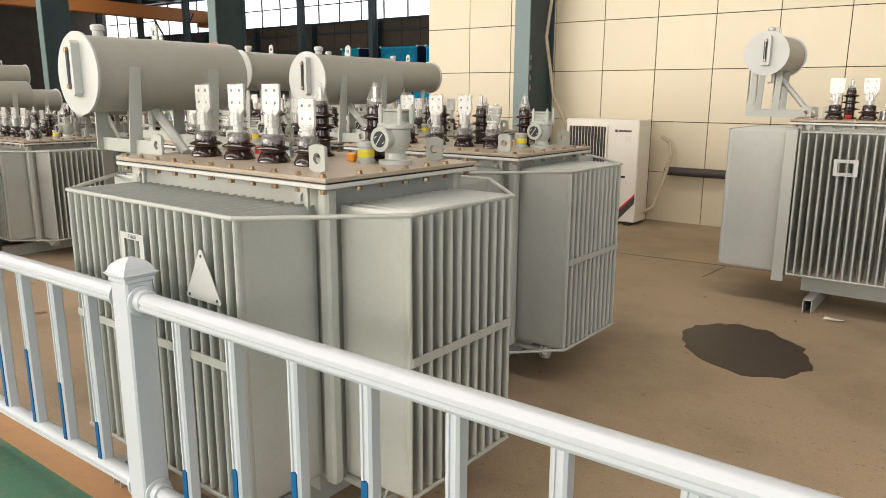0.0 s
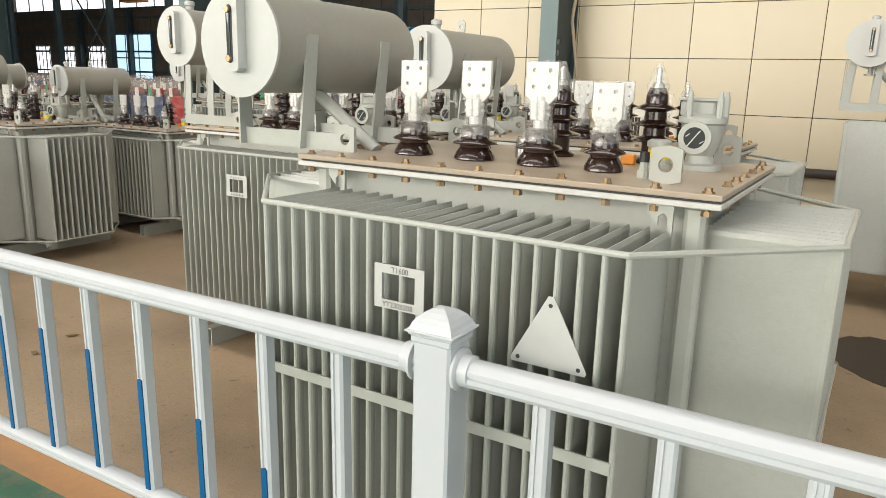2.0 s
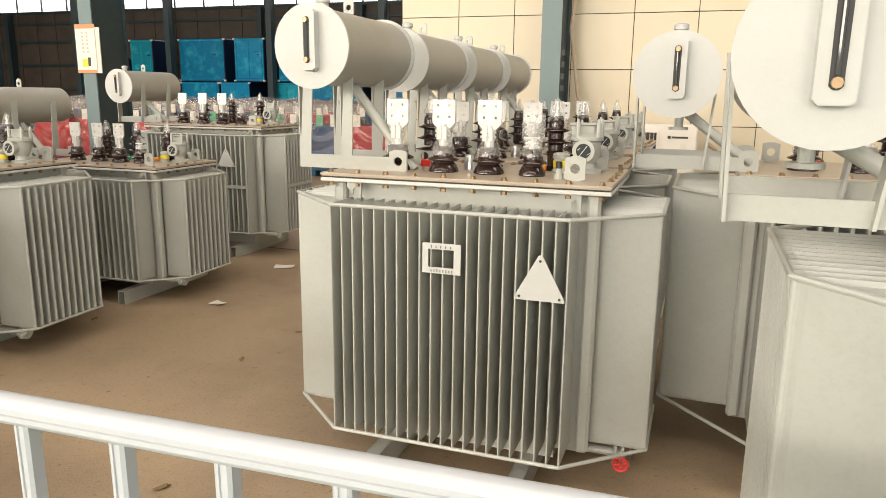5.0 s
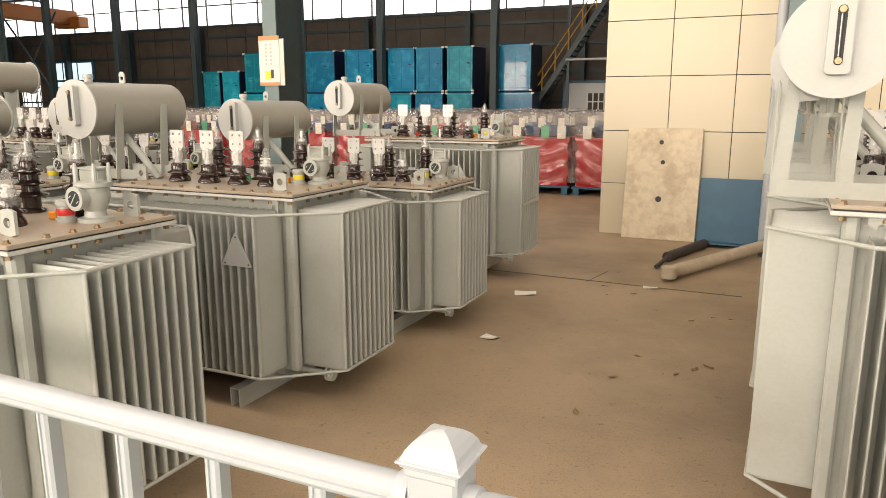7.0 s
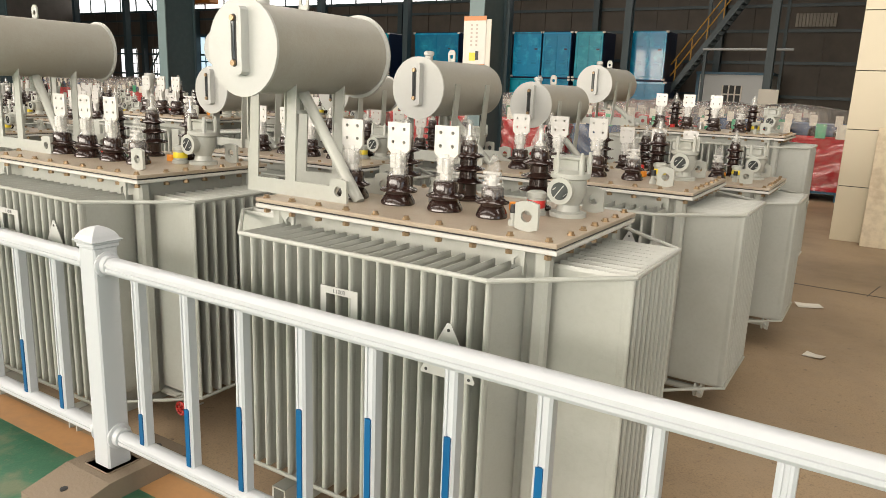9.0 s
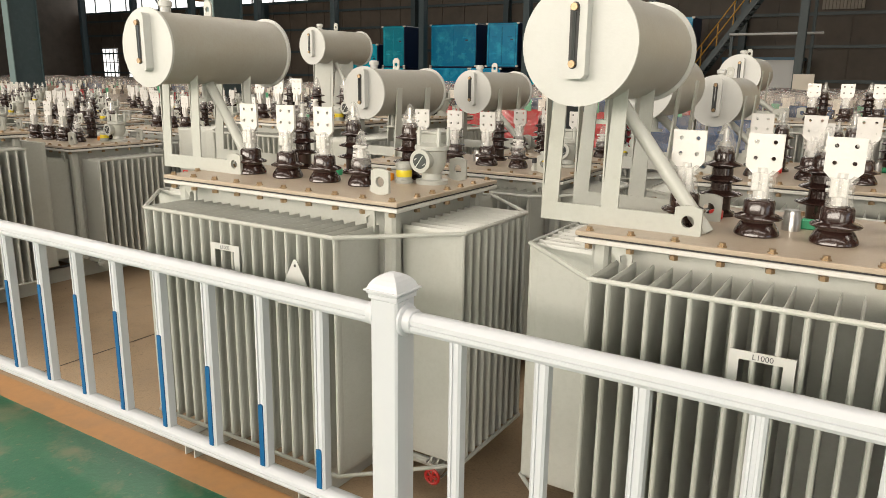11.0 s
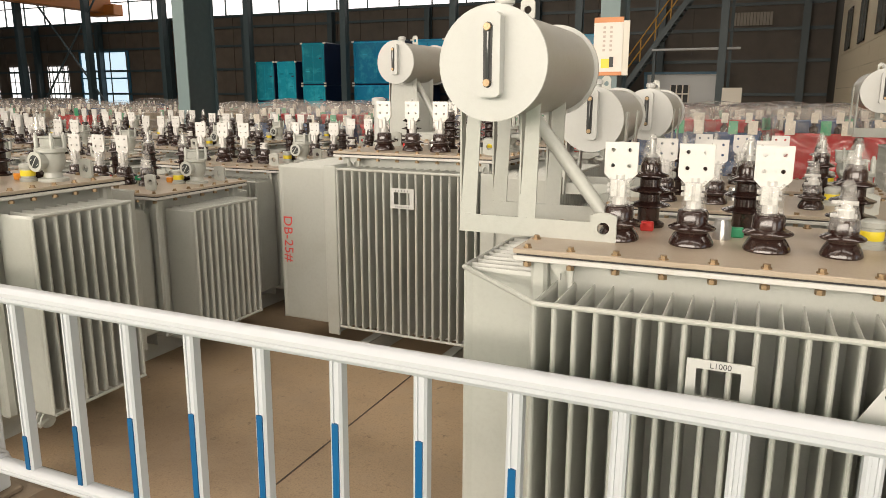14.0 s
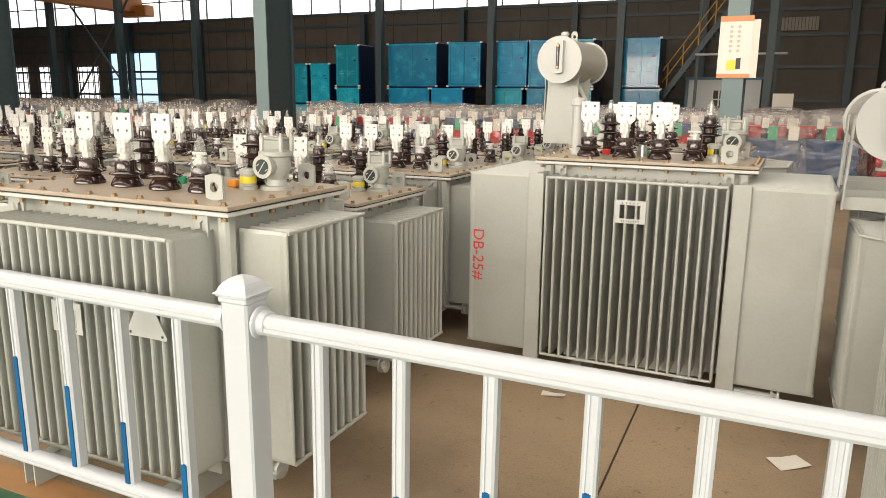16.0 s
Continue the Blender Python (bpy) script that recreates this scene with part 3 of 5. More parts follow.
def lv_bushing(tall, wrapped, wide=1.0):
    """A low-voltage bushing: ribbed brown porcelain, clamp and flat drilled terminal."""
    t = 0.115 * tall
    w = 0.061 * wide
    po = Mesh().lathe([(w * 0.95, 0), (w, 0.004), (w * 0.98, 0.012), (w * 0.86, 0.026), (w * 0.72, 0.038), (w * 0.74, 0.043), (w * 1.04, 0.047), (w * 1.07, 0.050), (w * 1.04, 0.053), (w * 0.8, 0.060), (w * 0.70, 0.063), (w * 0.68, 0.094), (w * 0.62, 0.100), (w * 0.4, 0.104)], n=24).data("porcelain", PORC, True)
    cl = Mesh().lathe([(0.020, 0.10), (0.020, 0.125), (0.014, 0.13), (0.014, t + 0.075)], n=10)
    cl.box(-0.026, -0.004, -0.018, 0.018, 0.125, t + 0.062, 0.003).box(0.0, 0.018, -0.018, 0.018, 0.125, t + 0.062, 0.003)
    for z in (0.142, t + 0.045):
        cl.tube((-0.036, 0.0, z), (0.026, 0.0, z), 0.006, n=6)
    cl = cl.data("clamp", ALU, True)
    pw = 0.047 * wide
    pl = drilled_plate(pw, t + 0.078, t + 0.168).prism([(-pw, t + 0.078), (-0.02, t + 0.05), (0.02, t + 0.05), (pw, t + 0.078)], -0.005, 0.005).data("terminal_plate", ALU)
    wr = None
    if wrapped:
        rng = random.Random(int(tall * 100 + wide * 37))
        prof = [(w * 0.78, 0.072), (w * 0.79, 0.09), (0.033, 0.115), (0.031, 0.14), (0.033, t + 0.045), (pw * 0.9, t + 0.065), (pw * 1.06, t + 0.082), (pw * 1.07, t + 0.11), (pw * 1.06, t + 0.14), (pw * 1.04, t + 0.17)]
        if wrapped < 2:
            prof = [(0.034, 0.104)] + prof[2:6]
        if tall < 1 and wrapped < 2:
            prof = [(w * 0.75, 0.07), (0.036, 0.10), (0.030, 0.125), (0.020, 0.155), (0.017, 0.185), (0.006, 0.20)]
        wm = Mesh().lathe(prof, n=22)
        flat = lambda z: 1.0 if tall < 1 and wrapped < 2 else 1 - 0.72 * min(1, max(0, (z - t - 0.045) / 0.04))
        wm.v = [(x * (1 + rng.uniform(-0.06, 0.06)), y * flat(z) * (1 + rng.uniform(-0.15, 0.15)), z + rng.uniform(-0.006, 0.006)) for x, y, z in wm.v]
        wr = wm.data("wrapper", WRAP, True)
    return po, cl, pl, wr


def hv_bushing():
    prof = [(0.05, 0), (0.052, 0.01), (0.034, 0.02), (0.034, 0.055)]
    for k in range(3):
        z = 0.062 + k * 0.047
        r = 0.068 - k * 0.005
        prof += [(0.036, z), (r - 0.004, z + 0.004), (r, z + 0.007), (r - 0.002, z + 0.010), (0.038, z + 0.018), (0.033, z + 0.021), (0.032, z + 0.043)]
    prof += [(0.03, 0.205), (0.024, 0.222)]
    po = Mesh().lathe(prof, n=18).data("porcelain", PORC, True)
    tm = Mesh().lathe([(0.018, 0.222), (0.018, 0.232), (0.009, 0.24), (0.008, 0.275), (0.003, 0.28)], n=10).data("terminal_stud", STEEL, True)
    wm = Mesh().lathe([(0.03, 0.205), (0.032, 0.23), (0.02, 0.265), (0.007, 0.295)], n=12)
    rng = random.Random(5)
    wm.v = [(x * (1 + rng.uniform(-0.2, 0.2)), y * (1 + rng.uniform(-0.2, 0.2)), z) for x, y, z in wm.v]
    return po, tm, wm.data("wrapper", WRAP, True)


def relay_parts():
    """The round oil level gauge pot with a glass front, and the box behind it."""
    b = Mesh().lathe([(0.062, 0), (0.062, 0.014), (0.040, 0.018), (0.036, 0.04), (0.050, 0.065), (0.056, 0.085), (0.056, 0.125), (0.066, 0.13), (0.066, 0.145), (0.03, 0.155)], n=20).data("pot", GREY, True)
    r = Mesh().lathe([(0.030, -0.085), (0.044, -0.085), (0.044, -0.072), (0.036, -0.068), (0.036, -0.04)], (0, 0, 0.092), "y", 20).data("bezel", GREY, True)
    g = Mesh().lathe([(0.029, -0.0862), (0.029, -0.08)], (0, 0, 0.092), "y", 18).data("dial_glass", GLASS, True)
    nd = Mesh().prism([(-0.020, 0.068), (-0.016, 0.068), (0.016, 0.112), (0.012, 0.112)], -0.088, -0.0866).prism([(-0.024, 0.096), (-0.014, 0.104), (-0.012, 0.102), (-0.022, 0.094)], -0.088, -0.0866).prism([(0.014, 0.078), (0.025, 0.086), (0.026, 0.084), (0.015, 0.076)], -0.088, -0.0866).data("needle", CAP)
    x = Mesh().box(-0.065, 0.03, -0.005, 0.065, 0.146, 0.19, 0.005).box(-0.07, 0.035, -0.01, 0.07, 0.19, 0.197).data("terminal_box", GREY)
    s = Mesh().lathe([(0.009, 0.145), (0.009, 0.2), (0.006, 0.205), (0.005, 0.215)], n=8)
    return b, r, g, nd, x, s.data("stud", GREY, True)


def lettering(words, size, material, depth):
    """Words in the built-in font, as one mesh."""
    cu = bpy.data.curves.new("lettering", "FONT")
    cu.body, cu.size, cu.extrude = words, size, depth
    tmp = bpy.data.objects.new("lettering", cu)
    scene.collection.objects.link(tmp)
    me = bpy.data.meshes.new_from_object(tmp.evaluated_get(bpy.context.evaluated_depsgraph_get()))
    bpy.data.objects.remove(tmp)
    me.materials.clear()
    me.materials.append(material)
    return me


def transformer(fr, rot, Lf, Ws, dF, dS, zb, zf, zl, label, near=True, tank_cap=None, plate=None, triangle=None, band=0.0, nf=None, ns=None, tube_cap=False, valve=True, group="oil transformers", wrapped=True, relay=True, vent_paint=None, rods=True, posts=False, cyl=(0.165, 0.86), leg_plate=False, stencil=False, fourth=False, Wt=None, side_legs=False, rear_rim=True, red_wheel=False, marks=(), lip=1.7, lvy=-0.095):
    """An oil-filled distribution transformer. fr: where the front fin pack's right corner stands; Lf, Ws: lengths of the front and side fin
    packs; dF, dS: their depths; zb, zf, zl: heights of the fins' foot and head and of the lid. tank_cap: x, y of the oil drum's front end
    from fr, and the height of its axis."""
    L, W = Lf + 0.12, Wt or Ws + 0.12
    turn = Matrix.Rotation(radians(rot), 4, "Z")
    off = turn @ Vector((L / 2 - 0.06, -W / 2 - dF, 0))
    root = thing("transformer", label, "transformer", Matrix.Translation((fr[0] - off.x, fr[1] - off.y, 0)) @ turn, group)
    P3 = lambda name, mesh, material, label="", smooth=False, m=None: part(name, mesh.data(name, material, smooth), root, m, label)
    hx, hy = L / 2, W / 2
    # tank with corner posts and a flange under the lid
    P3("tank", Mesh().box(-hx + 0.02, hx - 0.02, -hy + 0.02, hy - 0.02, zb - 0.03, zl - 0.026), GREY)
    cp = Mesh().box(-0.024, 0.024, -0.024, 0.024, zb - 0.02, zl - 0.026, 0.010).data("corner_post", GREY)
    for u in (-1, 1):
        for w in (-1, 1):
            part("corner_post", cp, root, pose(u * (hx - 0.008), w * (hy - 0.008), 0))
    o = 0.055
    P3("flange", Mesh().box(-hx - o, hx + o, -hy - o, hy + o, zl - 0.026, zl - 0.012, 0.002), EDGE)
    P3("gasket", Mesh().box(-hx - o + 0.008, hx + o - 0.008, -hy - o + 0.008, hy + o - 0.008, zl - 0.012, zl - 0.006), BLACK)
    lid = Mesh().box(-hx - o, hx + o, -hy - o, hy + o, zl - 0.006, zl + 0.008, 0.002).data("lid", LID)
    part("lid", lid, root, label="lid with a film of brown dust")
    # lid bolts
    bm_ = kept("bolt", lambda: Mesh().lathe([(0.013, 0.0), (0.013, 0.004), (0.009, 0.004), (0.009, 0.012)], n=6).lathe([(0.012, -0.052), (0.012, -0.04), (0.006, -0.04), (0.006, -0.02)], n=6).data("bolt", BOLT))
    spots = []
    nx, ny = max(6, round(L / 0.105)), max(4, round(W / 0.105))
    for i in range(nx):
        x = -hx - 0.02 + (L + 0.04) * i / (nx - 1)
        spots += [(x, -hy - 0.032), (x, hy + 0.032)]
    for i in range(1, ny):
        y = -hy + W * i / ny
        spots += [(-hx - 0.032, y), (hx + 0.032, y)]
    if near:
        for x, y in spots:
            part("bolt", bm_, root, pose(x, y, zl + 0.008, 0, 0, (x * 7919 + y * 3571) % 60))
    else:
        jm = Mesh()
        for x, y in spots:
            jm.tube((x, y, zl - 0.04), (x, y, zl + 0.018), 0.010, n=6)
        tagged(P3("bolts", jm, BOLT), kind="stuff")
    # fins
    nf = nf or round(Lf / 0.048)
    ns = ns or round(Ws / 0.046)
    th = 0.0042

    def fin(depth):
        def make():
            e = min(0.03, depth / 3)
            half = [(th * 0.6, 0), (th, 0.02), (th, depth - e), (th * lip, depth - e * 0.55), (th * lip * 1.03, depth - e * 0.3), (th * lip * 0.77, depth - e * 0.1), (th * 0.5, depth)]
            prof = [(-a, b) for a, b in half] + half[::-1]
            n = len(prof)
            m = Mesh()
            v = []
            for z, k in ((zb, 0.3), (zb + 0.012, 1), (zf - 0.012, 1), (zf, 0.3)):
                v += [(a * k, -b, z) for a, b in prof]
            f = [tuple(range(n)), tuple(range(3 * n, 4 * n))]
            for r in range(3):
                f += [(r * n + i, r * n + (i + 1) % n, (r + 1) * n + (i + 1) % n, (r + 1) * n + i) for i in range(n)]
            return m.add(v, f)
        return make

    def pack(length, count, depth, m, each):
        mk = fin(depth)
        if each:
            me = kept(("fin", round(depth, 3), zb, zf, lip), lambda: mk().data("fin", GREY))
            for i in range(count):
                part("fin", me, root, m @ Matrix.Translation((-length / 2 + length * i / (count - 1), 0, 0)))
        else:
            one, jm = mk(), Mesh()
            for i in range(count):
                x = -length / 2 + length * i / (count - 1)
                jm.add([(a + x, b, c) for a, b, c in one.v], one.f)
            tagged(part("fin_pack", jm.data("fin_pack", GREY), root, m), kind="stuff")

    pack(Lf, nf, dF, pose(0, -hy, 0), near)
    pack(Lf, nf, dF, pose(0, hy, 0, 0, 0, 180), False)
    pack(Ws, ns, dS, pose(hx, 0, 0, 0, 0, 90), near)
    pack(Ws, ns, dS, pose(-hx, 0, 0, 0, 0, -90), False)
    # tie rods round the fins, head and foot
    fx, fy, sx, sy = Lf / 2, hy + dF, hx + dS, Ws / 2
    loop = [(-fx, -fy), (fx, -fy), (sx, -sy), (sx, sy), (fx, fy), (-fx, fy), (-sx, sy), (-sx, -sy)]
    for z in (zf - 0.004, zb + 0.004):
        if rods:
            P3("tie_rod", Mesh().hoop(loop, z, 0.0075), GREY, smooth=True)
        else:
            for i in (0, 2, 4, 6):
                P3("tie_rod", Mesh().tube((*loop[i], z), (*loop[i + 1], z), 0.0075, n=8), GREY, smooth=True)
    if band:
        z = zb + (zf - zb) * band
        for y0 in (-fy - 0.006,):
            P3("band", Mesh().box(-fx, fx, y0, y0 + 0.006, z - 0.014, z + 0.014), GREY)
        P3("band", Mesh().box(sx, sx + 0.006, -sy, sy, z - 0.014, z + 0.014), GREY)
    if posts:
        for u in (-1, 1):
            P3("corner_channel", Mesh().box(u * hx - 0.04, u * hx + 0.04, -hy - dF * 0.92, -hy - dF * 0.84, zb - 0.06, zf + 0.01, 0.004).box(u * hx - 0.012, u * hx + 0.012, -hy - dF * 0.9, -hy, zb - 0.06, zf + 0.01), GREY)
    # hooks under the lid
    hk = kept(("hook",), lambda: Mesh().prism([(-0.03, 0), (0.03, 0), (0.03, -0.075), (0.018, -0.075), (0.018, -0.03), (0.008, -0.02), (-0.004, -0.03), (-0.004, -0.05), (-0.03, -0.02)], -0.005, 0.005).data("hook", GREY))
    for x in (-hx + 0.08, hx - 0.08):
        part("lifting_hook", hk, root, pose(x, -hy - 0.03, zl - 0.026))
    # feet
    ch = kept(("channel", round(W + dF, 2)), lambda: Mesh().box(-0.03, -0.024, -hy - dF, hy + dF, 0, 0.1).box(0.024, 0.03, -hy - dF, hy + dF, 0, 0.1).box(-0.03, 0.03, -hy - dF, hy + dF, 0.094, 0.1).data("base_channel", GREY))
    for x in (-hx + 0.22, hx - 0.22):
        part("base_channel", ch, root, pose(x, 0, 0))
    P3("base_frame", Mesh().box(-hx + 0.12, hx - 0.12, -hy + 0.04, hy - 0.04, 0.1, zb - 0.03), GREY)
    if valve:
        vx, vy, vz = hx + dS * 0.62, -sy - 0.015, zb - 0.035
        va = part("drain_valve", Mesh().tube((hx - 0.03, vy + 0.03, vz), (vx, vy + 0.03, vz), 0.016, n=10).tube((vx, vy + 0.03, vz), (vx, vy - 0.012, vz - 0.012), 0.014, n=10).lathe([(0.036, -0.04), (0.036, -0.03), (0.02, -0.03), (0.02, -0.012), (0.036, -0.012), (0.036, -0.002)], (vx + 0.01, vy + 0.03, vz), "x", 12).data("drain_valve", GREY, True), root)
        if red_wheel:
            ring = Mesh()
            for i in range(14):
                a, b = 2 * math.pi * i / 14, 2 * math.pi * (i + 1) / 14
                ring.tube((vx + 0.027 * math.cos(a), vy - 0.022, vz - 0.02 + 0.027 * math.sin(a)), (vx + 0.027 * math.cos(b), vy - 0.022, vz - 0.02 + 0.027 * math.sin(b)), 0.006, n=6)
            for i in range(3):
                a = math.pi * i / 3 + 0.3
                ring.tube((vx - 0.025 * math.cos(a), vy - 0.022, vz - 0.02 - 0.025 * math.sin(a)), (vx + 0.025 * math.cos(a), vy - 0.022, vz - 0.02 + 0.025 * math.sin(a)), 0.004, n=6)
            ring.lathe([(0.009, -0.008), (0.009, 0.006)], (vx, vy - 0.022, vz - 0.02), "y", 10)
            part("hand_wheel", ring.data("hand_wheel", RED, True), va, label="small red hand wheel")
            stub = Mesh()
            for dx in (-0.03, -0.005, 0.03):
                stub.tube((vx + dx, vy - 0.02, vz + 0.025), (vx + dx, vy + 0.07, vz + 0.025), 0.004, n=6).tube((vx + dx, vy - 0.02, vz - 0.02), (vx + dx, vy + 0.07, vz - 0.02), 0.004, n=6)
            part("valve_bolt", stub.data("valve_bolt", STEEL), va)
    top = zl + 0.008
    k = L / 1.05
    # low-voltage bushings
    for i, x in enumerate((-0.34, -0.135, 0.06, 0.24)):
        small = i == 3
        key = ("lv", small, wrapped)
        po, cl, pl, wr = kept(key, lambda: lv_bushing(0.55 if small else 1.0, wrapped, 0.86 if small else 1.0))
        b = part("low_voltage_bushing", po, root, pose(x * k, lvy, top), "brown porcelain bushing with a drilled flat terminal")
        part("clamp", cl, b)
        if not small or fourth:
            part("terminal_plate", pl, b)
        if wr:
            part("wrapper", wr, b, label="crumpled clear plastic wrapper")
    # high-voltage bushings
    po, tm, wr = kept("hv", hv_bushing)
    for x in (-0.29, -0.005, 0.28):
        b = part("high_voltage_bushing", po, root, pose(x * k, 0.165, top), "tall ribbed brown porcelain bushing")
        part("terminal_stud", tm, b)
        part("wrapper", wr, b)
    # relay pot, fillers, lugs
    if relay:
        b, r, g, nd, x_, s = kept("relay", relay_parts)
        e = part("oil_level_gauge", b, root, pose(0.42 * k, 0.11, top), "round grey oil gauge pot with a glass dial")
        for nm, me in (("bezel", r), ("dial_glass", g), ("needle", nd), ("terminal_box", x_)):
            part(nm, me, e)
        for dx, dy in ((0.048, -0.03), (0.052, 0.03), (-0.03, -0.045)):
            part("stud", s, e, pose(dx, dy, 0))
    c = part("vent_cap", kept("vent", lambda: Mesh().lathe([(0.036, 0), (0.036, 0.012), (0.030, 0.015), (0.030, 0.058), (0.034, 0.060), (0.034, 0.074), (0.024, 0.080)], n=16).data("vent_cap", GREY, True)), root, pose(0.325 * k, 0.06, top))
    part("sticker", kept(("vcover", vent_paint), lambda: Mesh().lathe([(0.0305, 0.024), (0.0312, 0.026), (0.0312, 0.048), (0.0305, 0.050)], n=16).data("sticker", vent_paint or YELLOW, True)), c, label="small coloured paper band")
    sk = part("filler_stub", kept("stub", lambda: Mesh().lathe([(0.016, 0), (0.016, 0.02), (0.011, 0.02), (0.011, 0.045)], n=10).data("filler_stub", GREY, True)), root, pose(0.36 * k, -0.20 * W / 0.66, top))
    part("plug", kept("plug", lambda: Mesh().lathe([(0.013, 0.04), (0.012, 0.065)], n=10).data("plug", BLACK, True)), sk, label="black rubber plug")
    lug = kept("lug", lambda: ring_plate(0, 0.045, 0.075, 0.09, 0.018, -0.006, 0.006).data("lifting_lug", GREY))
    for x, y in ((0.43 * k, -hy + 0.06), (0.46 * k, hy - 0.05), (-0.43 * k, hy - 0.05)):
        part("lifting_lug", lug, root, pose(x, y, top))
    for x, me in ((-0.28, kept("tagr", lambda: Mesh().box(-0.02, 0.02, -0.012, 0.012, 0, 0.03, 0.004).data("phase_tag", RED))), (-0.02, kept("tagg", lambda: Mesh().box(-0.02, 0.02, -0.012, 0.012, 0, 0.03, 0.004).data("phase_tag", GREEN))), (0.24, kept("tago", lambda: Mesh().box(-0.02, 0.02, -0.012, 0.012, 0, 0.03, 0.004).data("phase_tag", ORANGE)))):
        if near:
            part("phase_tag", me, root, pose(x * k, 0.075, top), "small coloured plastic phase tag")
    part("tap_switch", kept("tap", lambda: Mesh().lathe([(0.026, 0), (0.026, 0.04), (0.022, 0.046), (0.022, 0.06)], n=12).data("tap_switch", STEEL, True)), root, pose(-0.06 * k, 0.03, top), "bright capped tap switch")
    if tube_cap:
        u = part("oil_filler_tube", Mesh().lathe([(0.028, 0), (0.028, 0.26), (0.04, 0.262), (0.04, 0.3), (0.02, 0.306)], n=14).data("oil_filler_tube", CAP, True), root, pose(-0.44 * k, 0.0, top), "tall pale oil filler tube")
    # nameplate frame and warning triangle
    if plate is not None:
        x, z = plate
        m = Mesh()
        y0, y1, w, h = -fy - 0.012, -fy - 0.009, 0.072, 0.055
        m.box(-w, w, y0, y1, h - 0.022, h).box(-w, w, y0, y1, -h, -h + 0.022).box(-w, -w + 0.022, y0, y1, -h + 0.022, h - 0.022).box(w - 0.026, w, y0, y1, -h + 0.022, h - 0.022)
        pf = P3("nameplate_frame", m, CAP, "pale nameplate frame with handwritten marks", m=pose(x, 0, z))
        q = Mesh()
        rng = random.Random(int(abs(fr[0]) * 100))
        if marks:
            for wd, xx, zz in zip(marks, (-0.022, -0.048), (h - 0.018, -h + 0.004)):
                part("handwriting", lettering(wd, 0.019, INK, 0.0002), pf, pose(xx, y0 - 0.0005, zz, 90, 0, 0), "black marker writing")
        for zz, cnt in ((h - 0.012, 5), (-h + 0.011, 8)):
            for i in range(0 if marks else cnt):
                xx = -0.04 + 0.09 * i / cnt
                q.box(xx, xx + 0.0035, y0 - 0.0006, y0 - 0.0002, zz - 0.006, zz + 0.005 + rng.uniform(-0.003, 0.001))
        if not marks:
            part("handwriting", q.data("handwriting", INK), pf, label="black marker strokes")
    if triangle is not None:
        x, z = triangle
        tr = P3("warning_plate", Mesh().prism([(-0.085, -0.078), (0.085, -0.078), (0.088, -0.070), (0.006, 0.082), (-0.006, 0.082), (-0.088, -0.070)], -fy - 0.011, -fy - 0.008), CAP, "blank pale triangular warning plate", m=pose(x, 0, z))
        q = Mesh()
        for a, b in ((0, 0.062), (-0.07, -0.066), (0.07, -0.066)):
            q.lathe([(0.005, -fy - 0.012), (0.005, -fy - 0.0108)], (a, 0, b), "y", 8)
        part("rivet_hole", q.data("rivet_hole", DARK), tr)
    if stencil:
        me = lettering("DB-25#", 0.088, REDINK, 0.0005)
        part("stencil", me, root, pose(-hx - dS * 0.93, -sy - th * 1.3 - 0.002, zf - 0.30) @ pose(0, 0, 0, 90, 0, 0) @ pose(0, 0, 0, 0, 0, -90), "red stencilled letters")
    # oil drum on its frame
    if tank_cap is not None:
        ax, ay, az = tank_cap
        r, ln = cyl
        q = turn.inverted() @ Vector((ax, ay, 0))
        cx, cy = hx - 0.06 + q.x, -hy - dF + q.y
        body = part("oil_drum", Mesh().lathe([(r, 0.012), (r, ln - 0.012)], (0, 0, 0), "y", 40).data("oil_drum", DRUM, True), root, pose(cx, cy, az), "horizontal grey oil drum on a frame")
        part("end_plate", Mesh().lathe([(r + 0.013, 0), (r + 0.013, 0.01)], (0, 0, 0), "y", 44).data("end_plate", CAP, True), body, label="pale round end plate")
        if rear_rim:
            part("end_plate", Mesh().lathe([(r + 0.013, ln - 0.01), (r + 0.013, ln)], (0, 0, 0), "y", 44).data("end_plate", CAP, True), body)
        g = Mesh().prism([(-0.024, -0.11), (0.024, -0.11), (0.034, -0.1), (0.034, 0.1), (0.024, 0.11), (-0.024, 0.11), (-0.034, 0.1), (-0.034, -0.1)], -0.034, 0.0)
        ga = part("level_gauge", g.data("level_gauge", CAP), body, pose(0.0, 0, 0.02), "upright slotted oil level gauge")
        sl = [(0.013 * math.cos(a), (0.072 if math.sin(a) >= 0 else -0.072) + 0.013 * math.sin(a)) for a in [2 * math.pi * i / 14 for i in range(14)]]
        part("slot", Mesh().prism(sl, -0.0352, -0.033).data("slot", DARK), ga)
        part("sight_tube", Mesh().tube((0, -0.037, -0.06), (0, -0.037, 0.06), 0.005, n=8).data("sight_tube", GLASS, True), ga)
        for z in (-0.072, 0.072):
            part("gauge_nut", Mesh().lathe([(0.010, -0.045), (0.010, -0.034)], (0, 0, z), "y", 8).data("gauge_nut", BOLT), ga)
        part("filler_cap", Mesh().lathe([(0.022, -0.01), (0.022, 0.02), (0.028, 0.022), (0.028, 0.04), (0.018, 0.046)], (0, 0.1, r), n=14).data("filler_cap", CAP, True), body)
        part("drum_lug", ring_plate(0, r + 0.028, 0.045, 0.075, 0.012, ln * 0.48, ln * 0.48 + 0.008).data("drum_lug", GREY), body)
        zt = zl + 0.008
